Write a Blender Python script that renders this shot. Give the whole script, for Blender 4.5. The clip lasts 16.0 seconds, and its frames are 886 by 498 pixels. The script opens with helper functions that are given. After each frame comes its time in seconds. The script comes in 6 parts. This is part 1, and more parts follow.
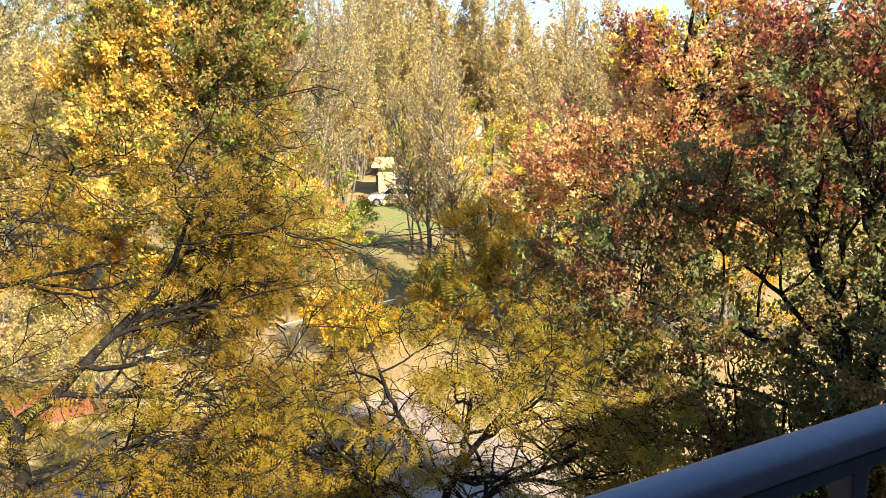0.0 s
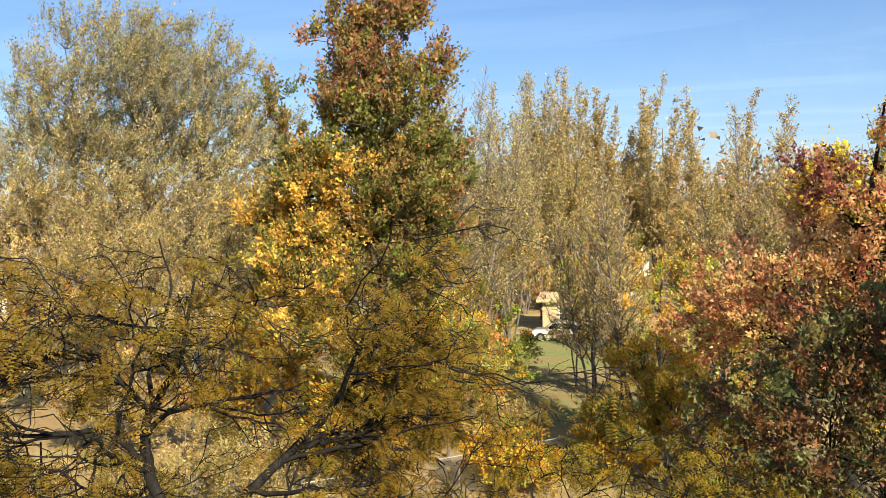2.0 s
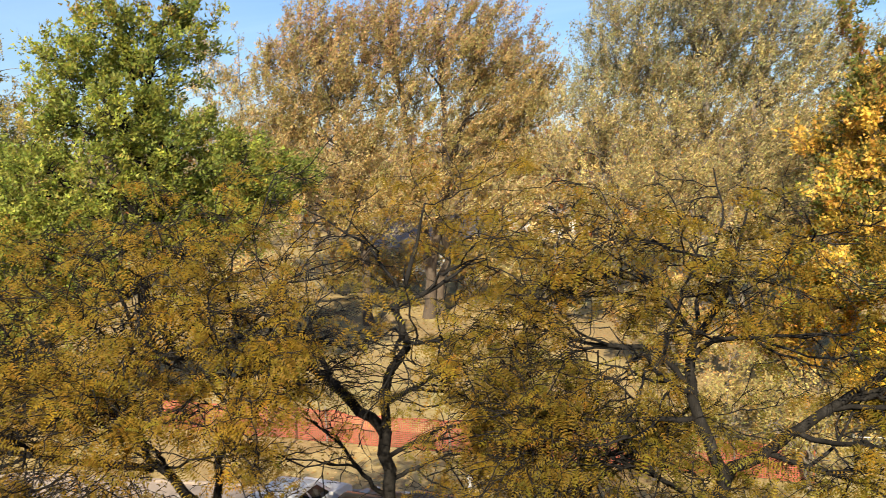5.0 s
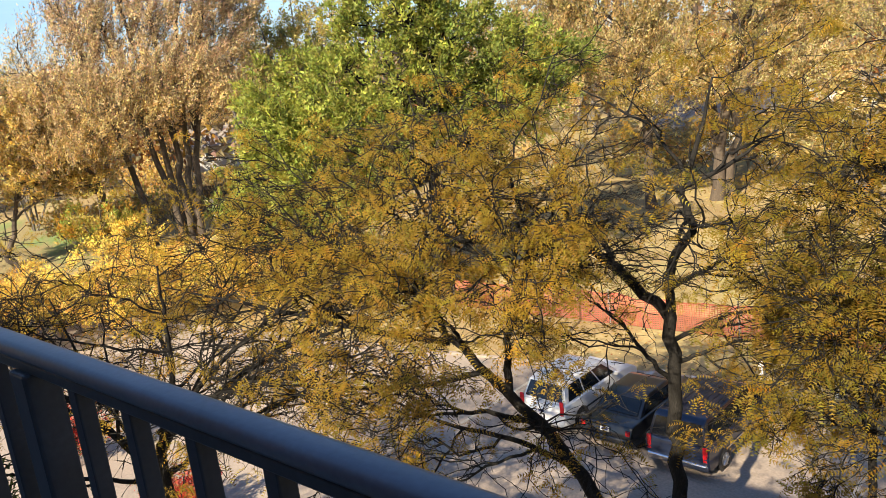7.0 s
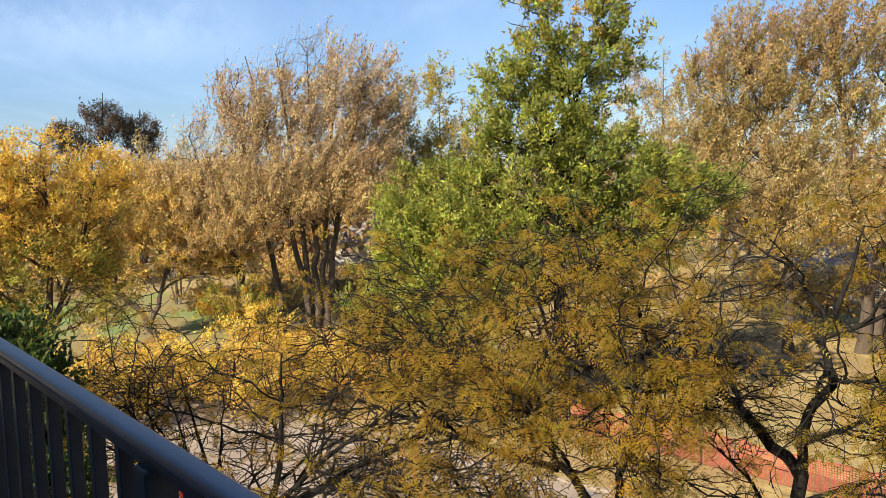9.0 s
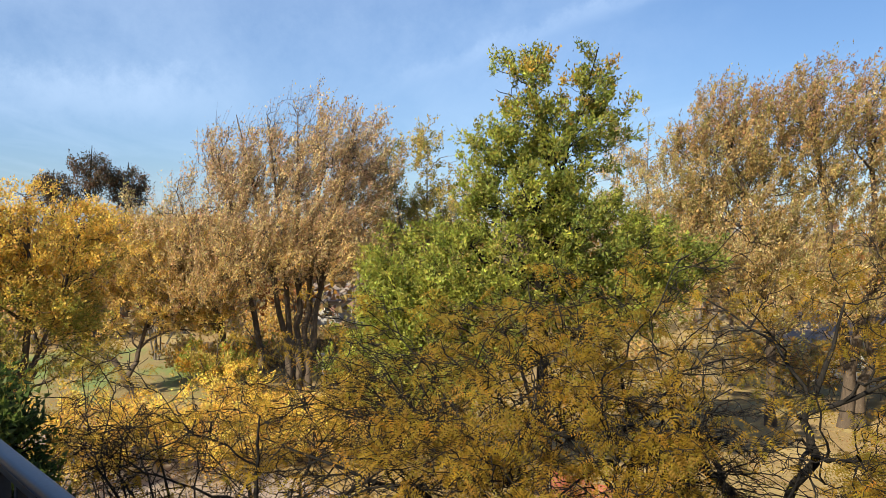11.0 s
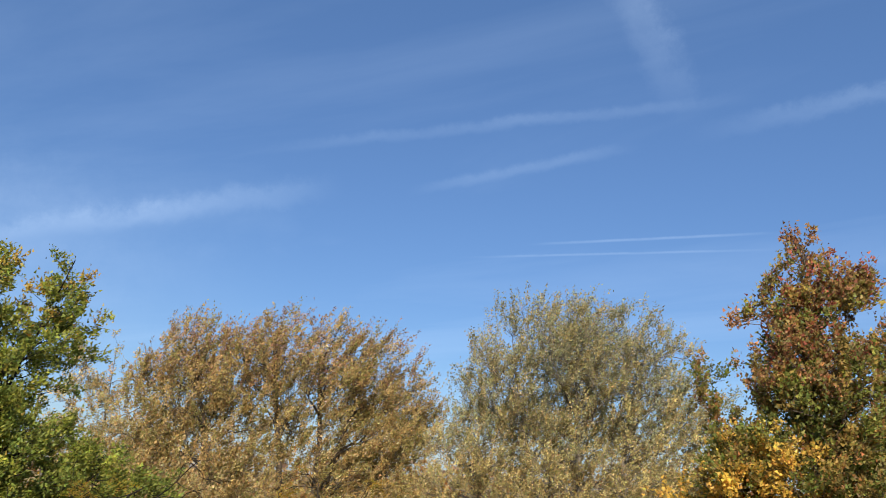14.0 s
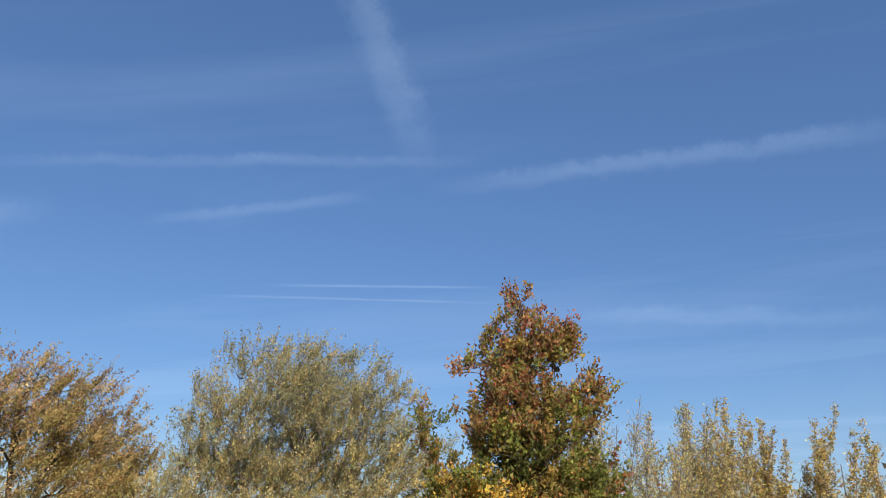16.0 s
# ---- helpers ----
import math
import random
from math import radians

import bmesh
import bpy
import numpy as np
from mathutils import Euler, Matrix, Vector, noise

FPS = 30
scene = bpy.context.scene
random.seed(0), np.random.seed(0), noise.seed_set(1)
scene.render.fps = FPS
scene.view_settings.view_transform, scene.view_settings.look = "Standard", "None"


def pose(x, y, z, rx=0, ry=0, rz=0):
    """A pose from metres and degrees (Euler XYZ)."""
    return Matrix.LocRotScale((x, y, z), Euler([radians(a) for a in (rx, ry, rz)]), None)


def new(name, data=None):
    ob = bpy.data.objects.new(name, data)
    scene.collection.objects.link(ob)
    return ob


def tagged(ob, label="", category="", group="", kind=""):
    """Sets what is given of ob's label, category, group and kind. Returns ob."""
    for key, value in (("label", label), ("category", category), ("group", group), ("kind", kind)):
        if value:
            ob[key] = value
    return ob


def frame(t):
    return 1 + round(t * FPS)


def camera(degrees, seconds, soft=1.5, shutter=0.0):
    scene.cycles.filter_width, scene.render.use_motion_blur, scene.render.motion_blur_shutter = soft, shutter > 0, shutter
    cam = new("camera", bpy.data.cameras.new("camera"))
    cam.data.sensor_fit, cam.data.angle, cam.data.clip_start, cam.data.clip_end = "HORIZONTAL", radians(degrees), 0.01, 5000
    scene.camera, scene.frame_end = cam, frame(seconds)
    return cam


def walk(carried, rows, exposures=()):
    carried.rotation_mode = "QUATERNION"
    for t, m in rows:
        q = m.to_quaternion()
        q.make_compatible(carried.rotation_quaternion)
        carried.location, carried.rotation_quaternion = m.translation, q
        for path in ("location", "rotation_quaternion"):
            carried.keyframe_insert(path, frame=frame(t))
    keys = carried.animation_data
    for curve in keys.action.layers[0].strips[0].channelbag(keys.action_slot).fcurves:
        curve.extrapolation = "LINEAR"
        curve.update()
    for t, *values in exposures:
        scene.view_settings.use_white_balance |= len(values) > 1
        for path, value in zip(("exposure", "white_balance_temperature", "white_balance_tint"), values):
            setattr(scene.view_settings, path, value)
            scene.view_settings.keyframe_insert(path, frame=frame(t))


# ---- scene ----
EYE = 10.5                      # the eye over the ground, on a fourth-floor balcony
NORMAL = 27.4                   # the way the balcony faces, as a turn to the left

cam = camera(57.1, 16.0, soft=0.65, shutter=0.1)


def stand(t, yaw, pitch, roll, rise):
    """The camera's pose: a turn on the spot, while the hand lifts a little."""
    return t, pose(0, 0, EYE + rise, 90 + pitch, roll, yaw)


PATH = [
    (0.0, -0.49, -12.85, 0.70, 0.000), (0.5, 1.87, -10.79, 0.93, 0.018), (1.0, 4.63, -8.19, 1.25, 0.026),
    (1.5, 7.78, -5.42, 1.15, 0.028), (2.0, 11.05, -3.28, 1.02, 0.028), (2.5, 14.25, -2.15, 0.76, 0.028),
    (3.0, 17.91, -1.76, 0.49, 0.028), (3.5, 22.40, -1.95, 0.40, 0.028), (4.0, 29.04, -2.91, 0.57, 0.028),
    (4.5, 37.87, -4.53, 1.09, 0.028), (5.0, 48.59, -7.35, 1.56, 0.028), (5.2, 52.63, -8.84, 1.99, 0.027),
    (7.3, 69.28, -13.63, 6.35, 0.023), (7.5, 70.80, -12.83, 5.97, 0.024), (8.0, 73.64, -10.60, 4.62, 0.036),
    (8.5, 75.91, -8.08, 2.98, 0.050), (9.0, 77.30, -5.64, 1.52, 0.062), (9.2, 77.57, -4.96, 1.12, 0.064),
    (11.3, 75.78, -0.65, -0.20, 0.128), (11.5, 75.26, -0.18, -0.38, 0.130), (12.0, 72.55, 1.84, -1.32, 0.130),
    (12.5, 66.53, 5.40, -2.75, 0.130), (13.0, 58.51, 9.05, -3.54, 0.130), (13.5, 49.01, 12.73, -3.48, 0.130),
    (14.0, 39.91, 15.80, -3.02, 0.130), (14.5, 33.23, 17.83, -2.55, 0.130), (15.0, 28.29, 18.97, -1.47, 0.130),
    (15.5, 24.63, 19.50, -1.43, 0.130), (16.0, 21.28, 19.50, -0.98, 0.130),
]
walk(cam, [stand(*row) for row in PATH], exposures=[(t, stops, 6900 if t < 13 else 6500, 10) for t, stops in ((0.0, 1.78), (1.0, 1.44), (2.0, 1.12), (3.5, 1.0), (5.0, 1.1), (7.5, 1.42), (9.0, 1.02), (11.5, 0.9), (12.5, 0.85), (14.0, 0.66), (14.5, 0.6), (16.0, 0.55))])

# ---- light ----
SUN_YAW, SUN_UP = 217.0, 34.0   # behind the building
SUN_WAY = Vector((-math.sin(radians(SUN_YAW)) * math.cos(radians(SUN_UP)),
                  math.cos(radians(SUN_YAW)) * math.cos(radians(SUN_UP)), math.sin(radians(SUN_UP))))


def yaw_way(yaw, up):
    return Vector((-math.sin(radians(yaw)) * math.cos(radians(up)),
                   math.cos(radians(yaw)) * math.cos(radians(up)), math.sin(radians(up))))


def make_world():
    w = bpy.data.worlds.new("sky")
    scene.world = w
    w.use_nodes = True
    nt = w.node_tree
    nt.nodes.clear()
    N, L = nt.nodes.new, nt.links.new

    def math_node(op, a, b=None, clamp=False):
        n = N("ShaderNodeMath")
        n.operation, n.use_clamp = op, clamp
        for i, v in enumerate((a, b)):
            if v is None:
                continue
            if isinstance(v, (int, float)):
                n.inputs[i].default_value = v
            else:
                L(v, n.inputs[i])
        return n.outputs[0]

    sky = N("ShaderNodeTexSky")
    sky.sky_type, sky.sun_disc = "NISHITA", False
    sky.sun_elevation, sky.sun_rotation = radians(SUN_UP), radians(-SUN_YAW)
    sky.air_density, sky.dust_density, sky.ozone_density = 1.0, 0.5, 6.0
    co = N("ShaderNodeTexCoord")
    d = co.outputs["Generated"]

    # thin cirrus: the way is laid onto a flat sheet high above, stretched along the wind
    sep = N("ShaderNodeSeparateXYZ")
    L(d, sep.inputs[0])
    up = math_node("MAXIMUM", sep.outputs[2], 0.04)
    sx, sy = math_node("DIVIDE", sep.outputs[0], up), math_node("DIVIDE", sep.outputs[1], up)
    flat = N("ShaderNodeCombineXYZ")
    L(sx, flat.inputs[0])
    L(sy, flat.inputs[1])
    turned = N("ShaderNodeMapping")
    turned.inputs["Rotation"].default_value = (0, 0, radians(-38))
    turned.inputs["Scale"].default_value = (0.16, 0.55, 1)
    L(flat.outputs[0], turned.inputs[0])
    cirrus = N("ShaderNodeTexNoise")
    cirrus.inputs["Scale"].default_value, cirrus.inputs["Detail"].default_value = 1.3, 7
    cirrus.inputs["Roughness"].default_value, cirrus.inputs["Distortion"].default_value = 0.55, 0.7
    L(turned.outputs[0], cirrus.inputs[0])
    veil = N("ShaderNodeMapRange")
    veil.inputs["From Min"].default_value, veil.inputs["From Max"].default_value = 0.47, 0.80
    veil.inputs["To Max"].default_value = 0.19
    L(cirrus.outputs[0], veil.inputs[0])
    total = veil.outputs[0]

    fluff = N("ShaderNodeTexNoise")
    fluff.inputs["Scale"].default_value, fluff.inputs["Detail"].default_value = 22, 8
    fluff.inputs["Roughness"].default_value = 0.7
    L(d, fluff.inputs[0])

    def trail(a, b, width, dense, ragged):
        """An old vapour trail along the great circle from a to b, each a turn and a height in degrees."""
        nonlocal total
        va, vb = yaw_way(*a), yaw_way(*b)
        n = va.cross(vb).normalized()
        mid = (va + vb).normalized()
        half = va.angle(vb) / 2
        dot = N("ShaderNodeVectorMath")
        dot.operation = "DOT_PRODUCT"
        L(d, dot.inputs[0])
        dot.inputs[1].default_value = n
        wob = math_node("MULTIPLY", math_node("SUBTRACT", fluff.outputs[0], 0.5), ragged)
        off = math_node("ABSOLUTE", math_node("ADD", dot.outputs["Value"], wob))
        across = N("ShaderNodeMapRange")
        across.interpolation_type = "SMOOTHSTEP"
        across.inputs["From Min"].default_value, across.inputs["From Max"].default_value = width, width * 0.1
        L(off, across.inputs[0])
        dm = N("ShaderNodeVectorMath")
        dm.operation = "DOT_PRODUCT"
        L(d, dm.inputs[0])
        dm.inputs[1].default_value = mid
        along = N("ShaderNodeMapRange")
        along.interpolation_type = "SMOOTHSTEP"
        along.inputs["From Min"].default_value = math.cos(half)
        along.inputs["From Max"].default_value = math.cos(half * 0.2)
        L(dm.outputs["Value"], along.inputs[0])
        lumps = math_node("MULTIPLY", math_node("ADD", fluff.outputs[0], 0.1), dense)
        k = math_node("MULTIPLY", math_node("MULTIPLY", across.outputs[0], along.outputs[0]), lumps)
        total = math_node("ADD", total, k, clamp=True)

    TRAILS(trail)
    mix = N("ShaderNodeMix")
    mix.data_type = "RGBA"
    L(total, mix.inputs["Factor"])
    rich = N("ShaderNodeHueSaturation")
    rich.inputs["Saturation"].default_value, rich.inputs["Hue"].default_value = 1.04, 0.503
    L(sky.outputs[0], rich.inputs["Color"])
    # a thin even veil of high haze over the clear sky
    haze = N("ShaderNodeMix")
    haze.data_type = "RGBA"
    haze.inputs["Factor"].default_value = 0.3
    L(rich.outputs[0], haze.inputs["A"])
    haze.inputs["B"].default_value = (0.98, 2.1, 4.6, 1)
    L(haze.outputs["Result"], mix.inputs["A"])
    mix.inputs["B"].default_value = (5.2, 6.8, 9.2, 1)
    bg = N("ShaderNodeBackground")
    bg.inputs["Strength"].default_value = SKY_STRENGTH
    L(mix.outputs["Result"], bg.inputs[0])
    out = N("ShaderNodeOutputWorld")
    L(bg.outputs[0], out.inputs[0])


SKY_STRENGTH = 0.081


def TRAILS(trail):
    trail((34.5, 45), (22.5, 24.0), 0.0340, 0.17, 0.060)
    trail((35, 16.3), (17, 16.8), 0.0025, 0.27, 0.002)
    trail((40, 15.2), (17, 15.7), 0.0022, 0.20, 0.002)
    trail((24, 23.4), (-14, 24.4), 0.0170, 0.17, 0.034)
    trail((56, 21.2), (17, 25.6), 0.0100, 0.12, 0.018)
    trail((44, 19.5), (26, 23.2), 0.0100, 0.14, 0.018)
    trail((83, 8.9), (55, 17.8), 0.0160, 0.15, 0.036)
    trail((68, 14.2), (48, 19.8), 0.0225, 0.17, 0.045)
    trail((112, 8.0), (88, 8.8), 0.0450, 0.30, 0.060)
    trail((14, 14.8), (-10, 13.2), 0.0150, 0.14, 0.030)
    trail((140, 9), (50, 9), 0.1700, 0.26, 0.080)
    trail((112, 15), (70, 17), 0.0500, 0.14, 0.070)
    trail((10, 4), (-50, 6), 0.1600, 0.12, 0.060)


make_world()
sun = new("sun", bpy.data.lights.new("sun", "SUN"))
sun.data.energy, sun.data.angle, sun.data.color = 5.0, radians(0.53), (1.0, 0.87, 0.66)
sun.matrix_world = Matrix.Translation((0, 0, 60)) @ SUN_WAY.to_track_quat("Z", "Y").to_matrix().to_4x4()


# ---- materials ----
def material(name):
    m = bpy.data.materials.new(name)
    m.use_nodes = True
    nt = m.node_tree
    return m, nt, nt.nodes["Principled BSDF"], nt.nodes.new, nt.links.new


def ramp_of(N, stops):
    r = N("ShaderNodeValToRGB")
    while len(r.color_ramp.elements) < len(stops):
        r.color_ramp.elements.new(0.5)
    for e, (p, c) in zip(r.color_ramp.elements, stops):
        e.position, e.color = p, (*c, 1)
    return r


def mottled(name, stops, scale, rough=0.8, bump=0.2, fine=8.0, metal=0.0, dist=0.02, stretch=(1, 1, 1), coords="Object"):
    """A surface whose colour wanders between stops at two scales, with a fine relief."""
    m, nt, b, N, L = material(name)
    co = N("ShaderNodeTexCoord")
    mp = N("ShaderNodeMapping")
    mp.inputs["Scale"].default_value = stretch
    L(co.outputs[coords], mp.inputs[0])
    a, f = N("ShaderNodeTexNoise"), N("ShaderNodeTexNoise")
    a.inputs["Scale"].default_value, a.inputs["Detail"].default_value = scale, 5
    f.inputs["Scale"].default_value, f.inputs["Detail"].default_value = scale * fine, 4
    L(mp.outputs[0], a.inputs[0])
    L(mp.outputs[0], f.inputs[0])
    mixed = N("ShaderNodeMix")
    mixed.inputs["Factor"].default_value = 0.42
    L(a.outputs[0], mixed.inputs["A"])
    L(f.outputs[0], mixed.inputs["B"])
    r = ramp_of(N, stops)
    L(mixed.outputs[0], r.inputs[0])
    L(r.outputs[0], b.inputs["Base Color"])
    bp = N("ShaderNodeBump")
    bp.inputs["Strength"].default_value, bp.inputs["Distance"].default_value = bump, dist
    L(f.outputs[0], bp.inputs["Height"])
    L(bp.outputs[0], b.inputs["Normal"])
    b.inputs["Roughness"].default_value, b.inputs["Metallic"].default_value = rough, metal
    return m


def leaf_material(name, see_through=0.52, rough=0.5):
    """Leaves: the hue of each leaf lies in its mesh; light passes partly through."""
    m, nt, b, N, L = material(name)
    at = N("ShaderNodeAttribute")
    at.attribute_name = "leaf_hue"
    L(at.outputs["Color"], b.inputs["Base Color"])
    b.inputs["Roughness"].default_value = rough
    b.inputs["Specular IOR Level"].default_value = 0.25
    tr = N("ShaderNodeBsdfTranslucent")
    L(at.outputs["Color"], tr.inputs["Color"])
    mx = N("ShaderNodeMixShader")
    mx.inputs[0].default_value = see_through
    L(b.outputs[0], mx.inputs[1])
    L(tr.outputs[0], mx.inputs[2])
    L(mx.outputs[0], nt.nodes["Material Output"].inputs[0])
    return m


LEAF = leaf_material("leaf", 0.46, 0.5)
LEAF_SOFT = leaf_material("thin feathery leaf", 0.55, 0.6)
BARK_DARK = mottled("dark bark", [(0.3, (0.007, 0.006, 0.006)), (0.55, (0.019, 0.016, 0.015)), (0.75, (0.042, 0.038, 0.035))], 3.0, 0.9, 0.7, stretch=(3, 3, 0.6))
BARK_LOCUST = mottled("dark grey locust bark", [(0.3, (0.008, 0.0078, 0.0075)), (0.55, (0.020, 0.019, 0.018)), (0.75, (0.05, 0.048, 0.045))], 3.0, 0.95, 0.7, stretch=(3, 3, 0.6))
BARK_LOCUST.node_tree.nodes["Principled BSDF"].inputs["Specular IOR Level"].default_value = 0.12
BARK_DARK.node_tree.nodes["Principled BSDF"].inputs["Specular IOR Level"].default_value = 0.2
BARK_GREY = mottled("grey bark", [(0.3, (0.07, 0.062, 0.052)), (0.55, (0.16, 0.14, 0.12)), (0.75, (0.27, 0.24, 0.20))], 2.5, 0.9, 0.6, stretch=(3, 3, 0.6))
BARK_BROWN = mottled("brown bark", [(0.3, (0.035, 0.026, 0.02)), (0.55, (0.085, 0.066, 0.05)), (0.75, (0.15, 0.12, 0.09))], 2.5, 0.9, 0.6, stretch=(3, 3, 0.6))
ASPHALT = mottled("worn asphalt", [(0.3, (0.19, 0.155, 0.13)), (0.52, (0.30, 0.25, 0.21)), (0.72, (0.42, 0.355, 0.30))], 0.25, 0.9, 0.3, fine=60, dist=0.01)
CONCRETE = mottled("concrete", [(0.3, (0.32, 0.30, 0.27)), (0.55, (0.42, 0.40, 0.37)), (0.75, (0.52, 0.5, 0.46))], 1.5, 0.85, 0.3, fine=20)
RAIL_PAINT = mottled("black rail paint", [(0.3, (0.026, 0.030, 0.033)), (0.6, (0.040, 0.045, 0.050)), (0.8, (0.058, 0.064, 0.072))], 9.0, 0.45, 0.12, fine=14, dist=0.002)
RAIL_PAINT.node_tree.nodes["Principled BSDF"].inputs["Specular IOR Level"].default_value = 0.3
# worn rail paint again, lightened and blued to carry the sky's sheen on top
RAIL_TOP = mottled("weathered blue-black rail top with sky sheen in its colour", [(0.3, (0.062, 0.068, 0.085)), (0.6, (0.095, 0.103, 0.128)), (0.8, (0.13, 0.14, 0.17))], 9.0, 0.42, 0.12, fine=14, dist=0.002)
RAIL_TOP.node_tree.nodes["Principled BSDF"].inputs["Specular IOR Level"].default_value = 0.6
BRICK_WALL = mottled("brown brick wall", [(0.3, (0.17, 0.09, 0.06)), (0.55, (0.25, 0.14, 0.10)), (0.75, (0.33, 0.2, 0.14))], 3, 0.9, 0.4, fine=10)
PAINT_LINE = mottled("worn line paint", [(0.35, (0.3, 0.27, 0.23)), (0.6, (0.42, 0.39, 0.33)), (0.8, (0.55, 0.52, 0.45))], 4, 0.8, 0.1, fine=10)


def ground_material():
    m, nt, b, N, L = material("autumn lawn")
    co = N("ShaderNodeTexCoord")

    def noise_of(scale, detail=6, rough=0.6):
        n = N("ShaderNodeTexNoise")
        n.inputs["Scale"].default_value, n.inputs["Detail"].default_value = scale, detail
        n.inputs["Roughness"].default_value = rough
        L(co.outputs["Object"], n.inputs[0])
        return n.outputs[0]
    green = ramp_of(N, [(0.3, (0.08, 0.13, 0.04)), (0.5, (0.14, 0.21, 0.06)), (0.7, (0.24, 0.30, 0.09))])
    dry = ramp_of(N, [(0.3, (0.20, 0.15, 0.065)), (0.5, (0.36, 0.28, 0.12)), (0.7, (0.50, 0.41, 0.20))])
    fine = noise_of(3.5, 9, 0.75)
    L(fine, green.inputs[0])
    L(fine, dry.inputs[0])
    # which parts are still green: the far playing field ahead and patches by the left trees
    sep = N("ShaderNodeSeparateXYZ")
    L(co.outputs["Object"], sep.inputs[0])

    def blob(x, y, r):
        v = N("ShaderNodeVectorMath")
        v.operation = "DISTANCE"
        L(co.outputs["Object"], v.inputs[0])
        v.inputs[1].default_value = (x, y, 0)
        mr = N("ShaderNodeMapRange")
        mr.interpolation_type = "SMOOTHSTEP"
        mr.inputs["From Min"].default_value, mr.inputs["From Max"].default_value = r * 1.15, r * 0.75
        L(v.outputs["Value"], mr.inputs[0])
        return mr.outputs[0]
    acc = None
    for x, y, r in ((-4, 50, 13), (-64, -10, 14), (14, 55, 14), (-45, 62, 9)):
        k = blob(x, y, r)
        if acc is None:
            acc = k
        else:
            mxn = N("ShaderNodeMath")
            mxn.operation = "MAXIMUM"
            L(acc, mxn.inputs[0])
            L(k, mxn.inputs[1])
            acc = mxn.outputs[0]
    patch = N("ShaderNodeMapRange")
    patch.inputs["From Min"].default_value, patch.inputs["From Max"].default_value = 0.45, 0.68
    patch.inputs["To Max"].default_value = 0.35
    L(noise_of(0.16, 5), patch.inputs[0])
    mxn = N("ShaderNodeMath")
    mxn.operation = "MAXIMUM"
    L(acc, mxn.inputs[0])
    L(patch.outputs[0], mxn.inputs[1])
    mix = N("ShaderNodeMix")
    mix.data_type = "RGBA"
    L(mxn.outputs[0], mix.inputs["Factor"])
    L(dry.outputs[0], mix.inputs["A"])
    L(green.outputs[0], mix.inputs["B"])
    # fallen leaves between the blades
    spots = N("ShaderNodeTexVoronoi")
    spots.inputs["Scale"].default_value = 7
    L(co.outputs["Object"], spots.inputs[0])
    few = N("ShaderNodeMapRange")
    few.inputs["From Min"].default_value, few.inputs["From Max"].default_value = 0.32, 0.2
    few.inputs["To Max"].default_value = 0.6
    L(spots.outputs["Distance"], few.inputs[0])
    mix2 = N("ShaderNodeMix")
    mix2.data_type = "RGBA"
    L(few.outputs[0], mix2.inputs["Factor"])
    L(mix.outputs["Result"], mix2.inputs["A"])
    mix2.inputs["B"].default_value = (0.30, 0.17, 0.06, 1)
    litter = N("ShaderNodeMapRange")
    litter.inputs["From Min"].default_value, litter.inputs["From Max"].default_value = 0.42, 0.54
    litter.inputs["To Max"].default_value = 0.8
    stretch = N("ShaderNodeMapping")
    stretch.inputs["Rotation"].default_value = (0, 0, radians(40))
    stretch.inputs["Scale"].default_value = (0.35, 1.0, 1.0)
    L(co.outputs["Object"], stretch.inputs[0])
    band = N("ShaderNodeTexNoise")
    band.inputs["Scale"].default_value, band.inputs["Detail"].default_value = 0.3, 7
    band.inputs["Roughness"].default_value = 0.65
    L(stretch.outputs[0], band.inputs[0])
    L(band.outputs[0], litter.inputs[0])
    mix3 = N("ShaderNodeMix")
    mix3.data_type = "RGBA"
    L(litter.outputs[0], mix3.inputs["Factor"])
    L(mix2.outputs["Result"], mix3.inputs["A"])
    brown = ramp_of(N, [(0.3, (0.13, 0.09, 0.045)), (0.5, (0.25, 0.175, 0.08)), (0.7, (0.40, 0.30, 0.14))])
    L(noise_of(9.0, 8, 0.75), brown.inputs[0])
    L(brown.outputs[0], mix3.inputs["B"])
    L(mix3.outputs["Result"], b.inputs["Base Color"])
    b.inputs["Roughness"].default_value = 0.95
    bp = N("ShaderNodeBump")
    bp.inputs["Strength"].default_value, bp.inputs["Distance"].default_value = 0.6, 0.06
    L(fine, bp.inputs["Height"])
    L(bp.outputs[0], b.inputs["Normal"])
    return m


LAWN = ground_material()


# ---- building blocks ----
def mesh_of(name, verts, faces, mat=None, smooth=False, hues=None):
    """One mesh from arrays: verts (n, 3), faces a list of index arrays (m, k)."""
    me = bpy.data.meshes.new(name)
    verts = np.asarray(verts, dtype=np.float32)
    me.vertices.add(len(verts))
    me.vertices.foreach_set("co", verts.ravel())
    idx = np.concatenate([np.asarray(f, dtype=np.int32).ravel() for f in faces])
    size = np.concatenate([np.full(len(f), np.asarray(f).shape[1], dtype=np.int32) for f in faces])
    start = np.concatenate([[0], np.cumsum(size)[:-1]]).astype(np.int32)
    me.loops.add(len(idx))
    me.loops.foreach_set("vertex_index", idx)
    me.polygons.add(len(size))
    me.polygons.foreach_set("loop_start", start)
    me.polygons.foreach_set("loop_total", size)
    if smooth:
        me.polygons.foreach_set("use_smooth", np.ones(len(size), dtype=bool))
    if hues is not None:
        at = me.attributes.new("leaf_hue", "FLOAT_COLOR", "FACE")
        at.data.foreach_set("color", np.c_[hues, np.ones(len(hues))].astype(np.float32).ravel())
    me.update(calc_edges=True)
    if mat:
        me.materials.append(mat)
    return me


